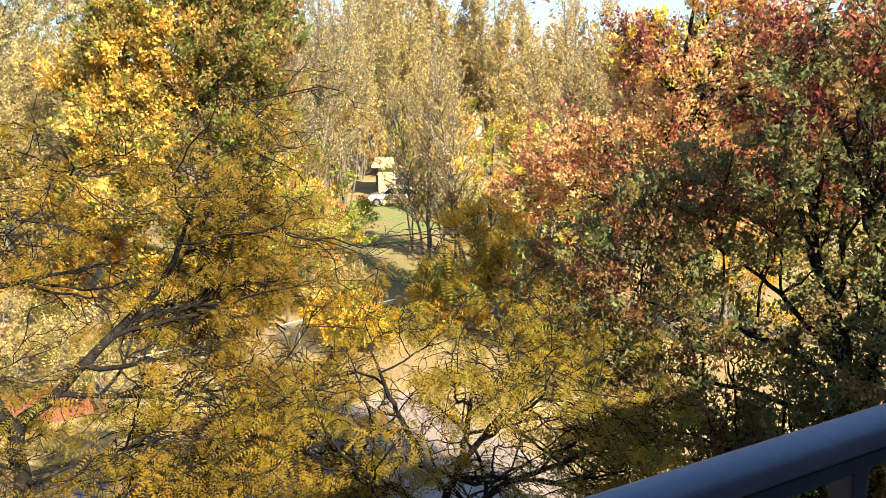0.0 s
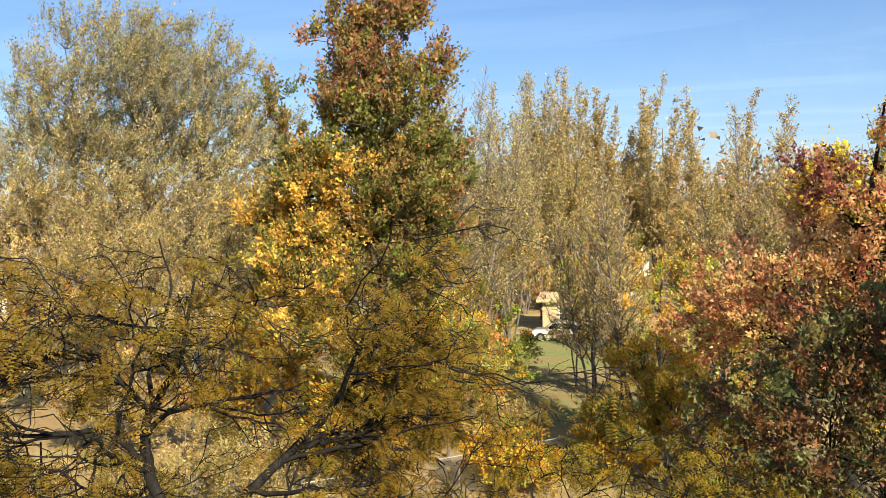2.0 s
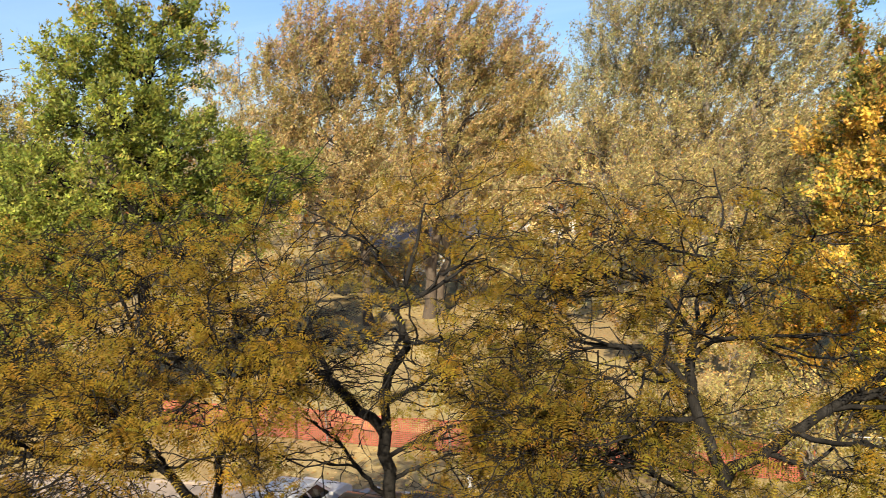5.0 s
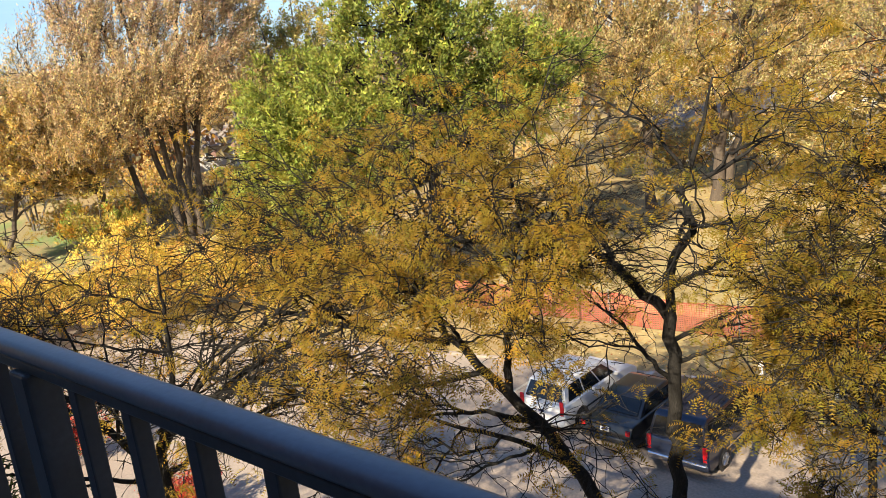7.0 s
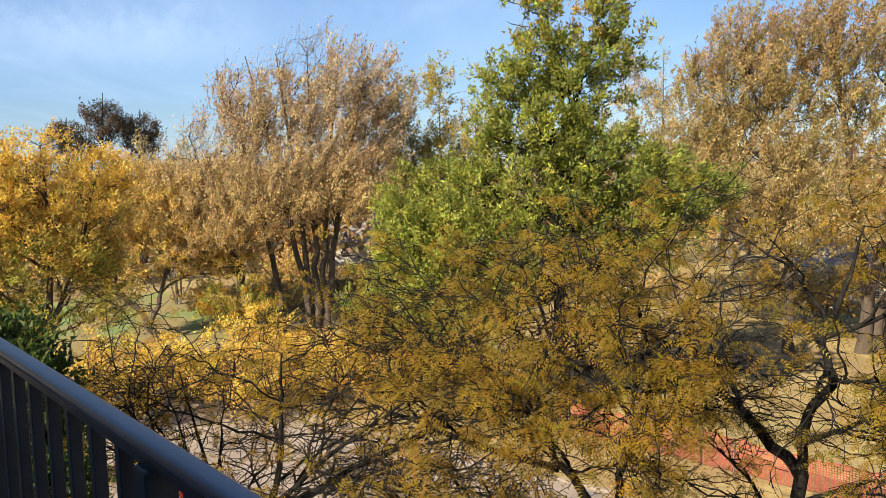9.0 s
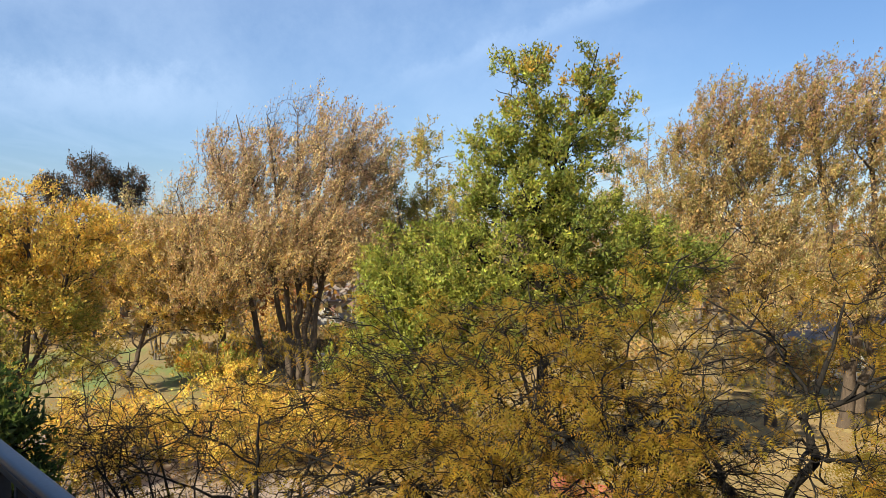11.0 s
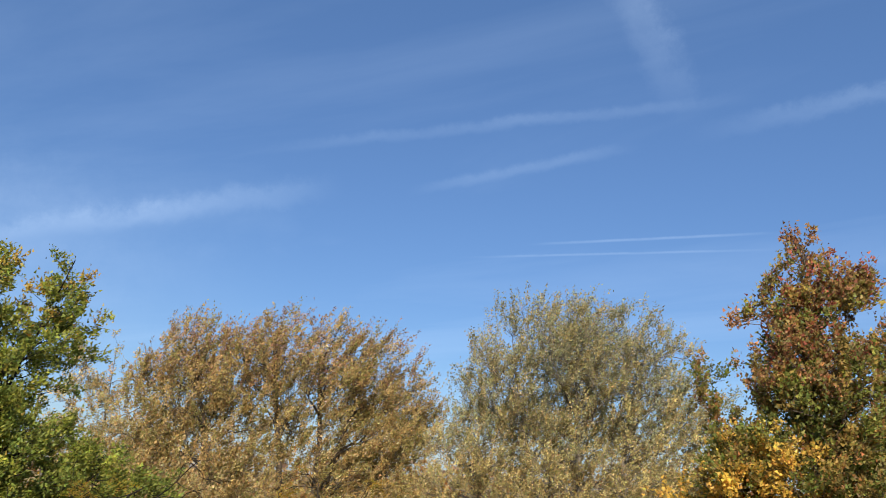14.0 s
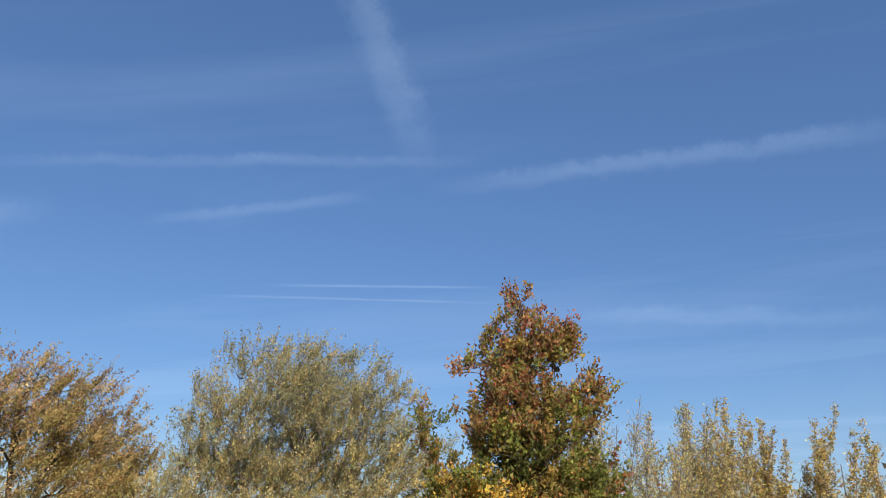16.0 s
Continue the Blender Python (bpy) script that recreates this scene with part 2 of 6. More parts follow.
def part(name, bm, mat, parent=None, label="", smooth=False):
    me = bpy.data.meshes.new(name)
    bm.normal_update()
    bm.to_mesh(me)
    bm.free()
    if smooth:
        for p in me.polygons:
            p.use_smooth = True
    me.materials.append(mat)
    ob = new(name, me)
    ob.parent = parent
    return tagged(ob, label)


def box(bm, size, at=(0, 0, 0), turn=0.0, bevel=0.0, lean=0.0):
    m = Matrix.Translation(at) @ Matrix.Rotation(radians(turn), 4, "Z") @ Matrix.Rotation(radians(lean), 4, "Y") @ Matrix.Diagonal((*size, 1))
    r = bmesh.ops.create_cube(bm, size=1, matrix=m)
    if bevel:
        edges = list({e for v in r["verts"] for e in v.link_edges})
        bmesh.ops.bevel(bm, geom=edges, offset=bevel, segments=2, affect="EDGES", profile=0.5)
    return bm


def rod(bm, a, b, r, sides=8, r2=None):
    a, b = Vector(a), Vector(b)
    m = Matrix.Translation((a + b) / 2) @ (b - a).to_track_quat("Z", "Y").to_matrix().to_4x4()
    bmesh.ops.create_cone(bm, cap_ends=True, segments=sides, radius1=r, radius2=r if r2 is None else r2, depth=(b - a).length, matrix=m)
    return bm


def empty(name, m, label, category, group="", kind=""):
    ob = new(name)
    ob.matrix_world = m
    ob.empty_display_size = 0.2
    return tagged(ob, label, category, group, kind)


def spot(az, d, z=0.0, turn=None):
    """A place by its turn to the left and distance from below the eye; the thing's own y points away from the eye."""
    a = radians(az)
    return pose(-d * math.sin(a), d * math.cos(a), z, 0, 0, az if turn is None else turn)


# ---- setting ----
def setting():
    # ground: one sheet to the horizon, a gentle roll far off
    bm = bmesh.new()
    rings = [0, 6, 12, 20, 30, 45, 70, 110, 180, 320, 700, 1800, 4000]
    prev = None
    centre = bm.verts.new((0, 0, 0))
    for r in rings[1:]:
        ring = [bm.verts.new((r * math.cos(a * math.pi / 36), r * math.sin(a * math.pi / 36), 0)) for a in range(72)]
        for i in range(72):
            j = (i + 1) % 72
            if prev is None:
                bm.faces.new((centre, ring[i], ring[j]))
            else:
                bm.faces.new((prev[i], ring[i], ring[j], prev[j]))
        prev = ring
    tagged(part("ground", bm, LAWN), "autumn lawn, dry straw and green, strewn with fallen leaves", "ground", kind="structure")


LOT_TURN = 38.0     # the way parked cars face


def lot(u, v):
    """A place in the car park: u along its row to the right, v away from the building."""
    a = radians(LOT_TURN)
    return (-15.5 + u * math.cos(a) - v * math.sin(a), 12.6 + u * math.sin(a) + v * math.cos(a))


def car_park():
    def slab(name, pts, z0, z1, mat, label, category):
        bm = bmesh.new()
        low = [bm.verts.new((*p, z0)) for p in pts]
        high = [bm.verts.new((*p, z1)) for p in pts]
        bm.faces.new(high)
        n = len(pts)
        for i in range(n):
            bm.faces.new((low[i], low[(i + 1) % n], high[(i + 1) % n], high[i]))
        return tagged(part(name, bm, mat), label, category, kind="structure")
    slab("car_park", [lot(-38, -12), lot(19, -12), lot(19, 0.9), lot(2.2, 0.9), lot(1.6, 3.3), lot(-38, 3.3)], -0.05, 0.012, ASPHALT, "sunlit worn grey asphalt car park", "car park")
    # kerb along the lawn
    bm = bmesh.new()
    for k in range(28):
        u = -37 + 2.0 * k
        x, y = lot(u, 3.38 if u < 1 else 0.98)
        box(bm, (1.985, 0.15, 0.13), (x, y, 0.03), LOT_TURN, 0.02)
    tagged(part("kerb", bm, ASPHALT), "weathered concrete kerb of the car park", "kerb", kind="structure")
    for k in range(18):
        u = -25.4 + 2.4 * k
        x, y = lot(u, 0.7 if u < 2.2 else -1.7)
        bm = bmesh.new()
        box(bm, (0.1, 4.8, 0.004), (0, 0, 0.016))
        ob = part("bay_line", bm, PAINT_LINE)
        ob.matrix_world = pose(x, y, 0, 0, 0, LOT_TURN - 13)
        tagged(ob, "worn pale painted parking bay line", "road marking", "bay lines", "structure")


def balcony():
    floor_drop, out = 1.33, 0.35
    m = pose(0, 0, EYE - floor_drop, 0, 0, NORMAL)      # own x along the rail to the right, y outward
    bm = bmesh.new()
    box(bm, (16.0, 1.75, 0.2), (-0.5, out + 0.12 - 0.875, -0.1), 0, 0.015)
    ob = part("balcony_floor", bm, CONCRETE)
    ob.matrix_world = m
    tagged(ob, "grey concrete balcony slab", "balcony floor", kind="structure")
    rail = empty("balcony_railing", m, "black painted metal balcony railing with square balusters", "railing")
    top = floor_drop - 0.260
    bm = bmesh.new()
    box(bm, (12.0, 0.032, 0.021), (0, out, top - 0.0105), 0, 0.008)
    part("top_rail", bm, RAIL_TOP, rail, "rounded weathered blue-black top rail, sky sheen put into its colour", smooth=True)
    bm = bmesh.new()
    box(bm, (12.0, 0.024, 0.014), (0, out, top - 0.0275), 0, 0.002)
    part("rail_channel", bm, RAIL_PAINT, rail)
    bm = bmesh.new()
    box(bm, (12.0, 0.022, 0.025), (0, out, 0.09), 0, 0.003)
    part("bottom_rail", bm, RAIL_PAINT, rail)

    def upright(name, wide, low):
        bm = bmesh.new()
        high = top - 0.033
        box(bm, (wide, wide, high - low), (0, 0, (high + low) / 2), 0, wide * 0.1)
        me = bpy.data.meshes.new(name)
        bm.to_mesh(me)
        bm.free()
        me.materials.append(RAIL_PAINT)
        return me
    bar, post = upright("baluster", 0.0195, 0.1), upright("post", 0.042, 0.0)
    for k in range(-42, 60):
        is_post = k % 17 == 0
        ob = new("post" if is_post else "baluster", post if is_post else bar)
        ob.parent = rail
        ob.location = (-0.984 + k * 0.116, out, 0)
    # the house behind
    bm = bmesh.new()
    tall, wide, mid = 11.9, 18.5, 3.75
    base = floor_drop - EYE
    box(bm, (wide, 0.3, tall), (mid, -1.45, tall / 2 + base), 0)
    ob = part("wall_south", bm, BRICK_WALL)
    ob.matrix_world = m
    tagged(ob, "brown brick wall of the apartment house behind the balcony", "wall", kind="structure")
    bm = bmesh.new()
    box(bm, (wide, 12.0, 0.35), (mid, -7.3, tall + base + 0.18), 0)
    ob = part("roof", bm, CONCRETE)
    ob.matrix_world = m
    tagged(ob, "flat roof of the apartment house", "roof", kind="structure")



setting()
car_park()
balcony()


# ---- cars ----
def paint(name, col, metal=0.35, rough=0.28):
    m, nt, b, N, L = material(name)
    co, n = N("ShaderNodeTexCoord"), N("ShaderNodeTexNoise")
    n.inputs["Scale"].default_value, n.inputs["Detail"].default_value = 3.0, 6
    L(co.outputs["Object"], n.inputs[0])
    r = ramp_of(N, [(0.35, tuple(c * 0.86 for c in col)), (0.65, col), (0.85, tuple(min(1, c * 1.08 + 0.015) for c in col))])
    L(n.outputs[0], r.inputs[0])
    L(r.outputs[0], b.inputs["Base Color"])
    g = N("ShaderNodeMapRange")
    g.inputs["To Min"].default_value, g.inputs["To Max"].default_value = rough * 0.8, rough * 1.5
    L(n.outputs[0], g.inputs[0])
    L(g.outputs[0], b.inputs["Roughness"])
    b.inputs["Metallic"].default_value = metal
    b.inputs["Coat Weight"].default_value = 0.6
    return m


def plain(name, col, rough=0.5, metal=0.0, spec=0.5):
    return mottled(name, [(0.3, tuple(c * 0.8 for c in col)), (0.6, col), (0.8, tuple(min(1, c * 1.12) for c in col))], 6.0, rough, 0.05, fine=10, metal=metal, dist=0.003)


CAR_GLASS = plain("dark car glass", (0.012, 0.015, 0.018), 0.06)
TYRE = plain("tyre rubber", (0.02, 0.02, 0.021), 0.85)
ALLOY = plain("alloy rim", (0.5, 0.5, 0.52), 0.3, 0.9)
TRIM_BLACK = plain("black plastic trim", (0.03, 0.03, 0.032), 0.6)
CHROME = plain("chrome trim", (0.6, 0.6, 0.62), 0.18, 1.0)
TAIL_RED = plain("red tail lamp", (0.45, 0.015, 0.02), 0.15)
HEAD_CLEAR = plain("clear head lamp", (0.55, 0.56, 0.58), 0.1, 0.4)
PLATE = plain("number plate", (0.6, 0.6, 0.58), 0.4)
PLATE_BAR = plain("plate bar", (0.05, 0.06, 0.15), 0.5)


def extruded(bm, profile, half, squeeze=None, bevel=0.05):
    """A side outline (y, z) drawn across the width; squeeze gives the half width at a height."""
    f = squeeze or (lambda z: half)
    left = [bm.verts.new((-f(z), y, z)) for y, z in profile]
    right = [bm.verts.new((f(z), y, z)) for y, z in profile]
    n = len(profile)
    bm.faces.new(left)
    bm.faces.new(list(reversed(right)))
    for i in range(n):
        bm.faces.new((left[(i + 1) % n], left[i], right[i], right[(i + 1) % n]))
    bmesh.ops.recalc_face_normals(bm, faces=bm.faces)
    if bevel:
        bmesh.ops.bevel(bm, geom=list(bm.edges), offset=bevel, segments=3, affect="EDGES", profile=0.6)
    return bm


SHAPES = {
    # length, half width, lower body outline, cabin outline, wheel places, wheel radius
    "suv": (4.5, 0.90, [(-2.2, 0.42), (-2.25, 0.72), (-2.18, 1.06), (0.75, 1.08), (1.9, 0.98), (2.22, 0.8), (2.25, 0.45), (2.05, 0.3), (-2.05, 0.3)],
            [(-2.12, 1.0), (-1.85, 1.62), (-1.4, 1.7), (0.1, 1.7), (0.35, 1.64), (1.1, 1.02)], (-1.32, 1.38), 0.35),
    "van": (5.0, 0.97, [(-2.45, 0.42), (-2.5, 0.75), (-2.45, 1.1), (1.35, 1.12), (2.25, 0.98), (2.47, 0.8), (2.5, 0.45), (2.3, 0.3), (-2.3, 0.3)],
            [(-2.42, 1.04), (-2.28, 1.76), (-2.1, 1.86), (0.55, 1.86), (0.8, 1.78), (1.75, 1.06)], (-1.5, 1.5), 0.34),
    "sedan": (4.7, 0.89, [(-2.3, 0.4), (-2.35, 0.68), (-2.25, 0.94), (-1.3, 0.97), (0.9, 0.96), (2.0, 0.86), (2.32, 0.7), (2.35, 0.42), (2.1, 0.26), (-2.1, 0.26)],
              [(-1.75, 0.9), (-1.05, 1.36), (-0.7, 1.44), (0.25, 1.44), (0.5, 1.38), (1.25, 0.92)], (-1.35, 1.42), 0.32),
}


def car(kind, m, body_paint, label, rack=False, stripe=None):
    length, half, low, cab, axles, wr = SHAPES[kind]
    top = empty("car", m @ Matrix.Diagonal((0.84, 0.84, 0.78 if kind == "van" else 0.86, 1)), label, "car", "parked cars")
    body = part("body", extruded(bmesh.new(), low, half, lambda z: half - 0.05 * max(0, z - 0.75) - 0.05 * max(0, 0.5 - z), 0.06), body_paint, top, smooth=True)
    zt = max(z for _, z in cab)
    zb = min(z for _, z in cab)

    def sq(z):
        return half - 0.06 - 0.17 * (z - zb) / (zt - zb)
    part("cabin", extruded(bmesh.new(), cab, half, sq, 0.045), body_paint, top, smooth=True)
    # glass: side panes, windscreen and rear window, just proud of the cabin
    ys = [y for y, _ in cab]
    y0, y1 = min(ys), max(ys)
    zl, zh = zb + 0.1, zt - 0.13

    def edge_y(z, front):
        line = cab if front else list(reversed(cab))
        pts = sorted([(zz, yy) for yy, zz in cab if (yy > (y0 + y1) / 2) == front])
        for (za, ya), (zc, yc) in zip(pts, pts[1:]):
            if za <= z <= zc:
                return ya + (yc - ya) * (z - za) / max(1e-6, zc - za)
        return pts[-1][1] if z > pts[-1][0] else pts[0][1]
    count = 3 if kind != "sedan" else 2
    for side in (-1, 1):
        for k in range(count):
            bm = bmesh.new()
            vs = []
            for a, z in ((k, zl), (k + 1, zl), (k + 1, zh), (k, zh)):
                lo, hi = edge_y(z, False) + 0.16, edge_y(z, True) - 0.14
                y = lo + (hi - lo) * a / count + (0.035 if a == k else -0.035)
                vs.append(bm.verts.new((side * (sq(z) + 0.006), y, z)))
            f = bm.faces.new(vs if side > 0 else list(reversed(vs)))
            r = bmesh.ops.extrude_face_region(bm, geom=[f])
            bmesh.ops.translate(bm, verts=[v for v in r["geom"] if isinstance(v, bmesh.types.BMVert)], vec=(side * 0.008, 0, 0))
            part("side_window", bm, CAR_GLASS, top)
    for front in (True, False):
        bm = bmesh.new()
        vs = []
        s = 0.012 if front else -0.012
        for sx, z in ((-1, zl), (1, zl), (1, zh), (-1, zh)):
            vs.append(bm.verts.new((sx * (sq(z) - 0.1), edge_y(z, front) + s, z + 0.012)))
        f = bm.faces.new(vs)
        r = bmesh.ops.extrude_face_region(bm, geom=[f])
        bmesh.ops.translate(bm, verts=[v for v in r["geom"] if isinstance(v, bmesh.types.BMVert)], vec=(0, s, 0.008))
        bmesh.ops.recalc_face_normals(bm, faces=bm.faces)
        part("windscreen" if front else "rear_window", bm, CAR_GLASS, top)
    for side in (-1, 1):
        for y in axles:
            bm = bmesh.new()
            rod(bm, (side * (half - 0.2), y, wr), (side * (half + 0.015), y, wr), wr, 24)
            bmesh.ops.bevel(bm, geom=[e for e in bm.edges if len(e.link_faces) == 2 and e.calc_face_angle(0) > 1], offset=0.04, segments=2, affect="EDGES")
            w = part("wheel", bm, TYRE, top, smooth=True)
            bm = bmesh.new()
            rod(bm, (side * (half - 0.03), y, wr), (side * (half + 0.024), y, wr), wr * 0.62, 20)
            for k in range(5):
                a = k * math.tau / 5
                c = (side * (half + 0.027), y + math.cos(a) * wr * 0.3, wr + math.sin(a) * wr * 0.3)
                rod(bm, (side * (half + 0.026), y, wr), (c[0], y + math.cos(a) * wr * 0.58, wr + math.sin(a) * wr * 0.58), 0.028, 5)
            part("rim", bm, ALLOY, w, "silver alloy rim")
            bm = bmesh.new()
            bmesh.ops.create_circle(bm, cap_ends=True, segments=20, radius=wr + 0.06, matrix=Matrix.Translation((side * (half + 0.004), y, wr)) @ Matrix.Rotation(radians(90), 4, "Y"))
            part("wheel_arch", bm, TRIM_BLACK, top)
        tall = kind != "sedan"
        bm = bmesh.new()
        box(bm, (0.14, 0.06, 0.48 if tall else 0.16), (side * (half - 0.12), -length / 2 + (0.035 if tall else 0.02), 0.98 if kind == "suv" else 0.9 if tall else 0.78), 0, 0.02)
        part("tail_lamp", bm, TAIL_RED, top, "red tail lamp")
        bm = bmesh.new()
        box(bm, (0.34, 0.08, 0.14), (side * (half - 0.24), length / 2 - 0.03, 0.72), 0, 0.03)
        part("head_lamp", bm, HEAD_CLEAR, top, "clear head lamp")
        bm = bmesh.new()
        box(bm, (0.17, 0.09, 0.13), (side * (half + 0.09), y1 - 0.42, zb + 0.14), 0, 0.03)
        part("mirror", bm, body_paint, top)
        bm = bmesh.new()
        box(bm, (0.012, length * 0.55, 0.06), (side * (half + 0.004), 0.05, 0.62), 0, 0.004)
        part("side_moulding", bm, stripe or TRIM_BLACK, top)
        for y in (-0.55, 0.35):
            bm = bmesh.new()
            box(bm, (0.02, 0.16, 0.025), (side * (half - 0.005), y, 0.9), 0, 0.006)
            part("door_handle", bm, TRIM_BLACK, top)
    for s in (-1, 1):
        bm = bmesh.new()
        box(bm, (half * 1.9, 0.14, 0.2), (0, s * (length / 2 - 0.03), 0.48), 0, 0.05)
        part("bumper", bm, stripe or body_paint, top, smooth=True)
    bm = bmesh.new()
    box(bm, (0.32, 0.012, 0.16), (0, -length / 2 - 0.002, 0.78), 0, 0.004)
    pl = part("number_plate", bm, PLATE, top)
    bm = bmesh.new()
    box(bm, (0.22, 0.006, 0.06), (0, -length / 2 - 0.010, 0.78))
    part("plate_bar", bm, PLATE_BAR, pl)
    if rack:
        bm = bmesh.new()
        for k in range(7):
            box(bm, (0.035, 2.3, 0.014), (-0.54 + 0.18 * k, -0.75, zt + 0.006), 0, 0.004)
        part("roof_strip", bm, TRIM_BLACK, top)
        for s in (-1, 1):
            bm = bmesh.new()
            rod(bm, (s * 0.66, -1.9, zt + 0.06), (s * 0.66, 0.3, zt + 0.06), 0.018, 6)
            for y in (-1.8, -0.8, 0.2):
                box(bm, (0.04, 0.07, 0.07), (s * 0.66, y, zt + 0.025))
            part("roof_rail", bm, TRIM_BLACK, top)
        for y in (-1.4, -0.2):
            bm = bmesh.new()
            box(bm, (1.3, 0.05, 0.022), (0, y, zt + 0.075), 0, 0.006)
            part("roof_bar", bm, TRIM_BLACK, top)
    return top


def cars():
    white, silver = paint("white car paint", (0.72, 0.72, 0.72), 0.0), paint("silver car paint", (0.45, 0.46, 0.47), 0.6)
    navy, dark = paint("navy car paint", (0.014, 0.022, 0.05), 0.4), paint("dark grey car paint", (0.03, 0.032, 0.036), 0.5)
    blue = paint("blue car paint", (0.03, 0.07, 0.16), 0.4)

    def bay(u, v, turn=0):
        return pose(*lot(u, v), 0.012, 0, 0, LOT_TURN + turn)
    car("van", bay(0.15, -0.05, -13), navy, "dark navy minivan with ribbed roof and roof rack", rack=True, stripe=CHROME)
    car("sedan", bay(-1.8, 0.35, -13), dark, "dark grey saloon parked beside the minivan")
    car("suv", bay(-3.75, 0.75, -13), white, "white and silver sport utility car with red tail lamps", rack=False)
    car("sedan", bay(11.6, -1.9, -13), silver, "silver saloon parked under the trees")
    car("sedan", bay(14.0, -2.1, -13), blue, "blue saloon parked under the trees")
    car("sedan", spot(100.4, 40, 0.012, 150), blue, "dark blue saloon parked at the far end of the car park")
    car("suv", spot(3.2, 61.5, 0.0, 88), white, "white car parked before the low tan building")


# ---- fences, posts, houses ----
PLASTIC_RED = mottled("red plastic mesh", [(0.3, (0.24, 0.055, 0.035)), (0.55, (0.34, 0.085, 0.055)), (0.8, (0.44, 0.15, 0.10))], 0.8, 0.7, 0.1, fine=12)
STEEL_GREY = plain("galvanised steel", (0.36, 0.37, 0.37), 0.45, 0.7)
WOOD_BROWN = mottled("weathered brown boards", [(0.3, (0.06, 0.045, 0.034)), (0.55, (0.12, 0.09, 0.065)), (0.8, (0.19, 0.15, 0.11))], 2, 0.9, 0.4, stretch=(6, 6, 0.5))
SIDING_WHITE = mottled("white siding", [(0.3, (0.62, 0.62, 0.60)), (0.55, (0.74, 0.74, 0.72)), (0.8, (0.8, 0.8, 0.78))], 0.8, 0.7, 0.15, stretch=(0.5, 0.5, 8))
SIDING_GREY = mottled("grey siding", [(0.3, (0.30, 0.31, 0.33)), (0.55, (0.40, 0.41, 0.43)), (0.8, (0.46, 0.47, 0.48))], 0.8, 0.7, 0.15, stretch=(0.5, 0.5, 8))
WALL_TAN = mottled("tan rendered wall", [(0.3, (0.42, 0.34, 0.2)), (0.55, (0.55, 0.45, 0.28)), (0.8, (0.62, 0.53, 0.36))], 0.7, 0.85, 0.2)
SHINGLE = mottled("grey roof shingle", [(0.3, (0.16, 0.14, 0.125)), (0.55, (0.25, 0.22, 0.20)), (0.8, (0.34, 0.30, 0.27))], 1.2, 0.9, 0.3, stretch=(1, 1, 6))
HOUSE_GLASS = plain("house window glass", (0.03, 0.04, 0.05), 0.05)
WHITE_TRIM = plain("white trim", (0.75, 0.75, 0.73), 0.6)


def mesh_fence():
    """Red plastic netting hung between steel stakes, sagging a little."""
    rng = random.Random(5)
    top = empty("construction_fence", pose(*lot(-0.5, 6.9), 0, 0, 0, LOT_TURN - 6), "sagging red plastic mesh fence on steel stakes", "fence")
    u0, u1, step = -11.5, 11.5, 0.085

    def crest(u):
        return 1.16 - 0.10 * abs(math.sin((u - u0) * math.pi / 2.4)) ** 0.7 * (0.6 + 0.4 * math.sin(u * 1.3)) + 0.03 * math.sin(u * 4.1)

    def sway(u, z):
        return 0.10 * math.sin(u * 0.9) * z + 0.05 * math.sin(u * 2.7 + z * 2)
    verts, quads = [], []

    def strip(pts, wide, upright):
        i = len(verts)
        for (u, z) in pts:
            y = sway(u, z)
            if upright:
                verts.extend([(u - wide, y, z), (u + wide, y, z)])
            else:
                verts.extend([(u, y - 0.002, z - wide), (u, y - 0.002, z + wide)])
        for k in range(len(pts) - 1):
            quads.append((i + 2 * k, i + 2 * k + 1, i + 2 * k + 3, i + 2 * k + 2))
    n = int((u1 - u0) / step)
    for k in range(n + 1):
        u = u0 + k * step
        strip([(u + rng.uniform(-0.006, 0.006), 0.06 + (crest(u) - 0.06) * j / 4) for j in range(5)], 0.014, True)
    for j in range(15):
        strip([(u0 + (u1 - u0) * k / 90, 0.06 + (crest(u0 + (u1 - u0) * k / 90) - 0.06) * j / 14) for k in range(91)], 0.014 if j < 14 else 0.03, False)
    ob = new("netting", mesh_of("netting", verts, [np.array(quads)], PLASTIC_RED))
    ob.parent = top
    for k in range(11):
        u = u0 + k * 2.3
        bm = bmesh.new()
        rod(bm, (u, -0.03, -0.1), (u + rng.uniform(-0.05, 0.05), -0.03, 1.35), 0.022, 6)
        part("stake", bm, STEEL_GREY, top)


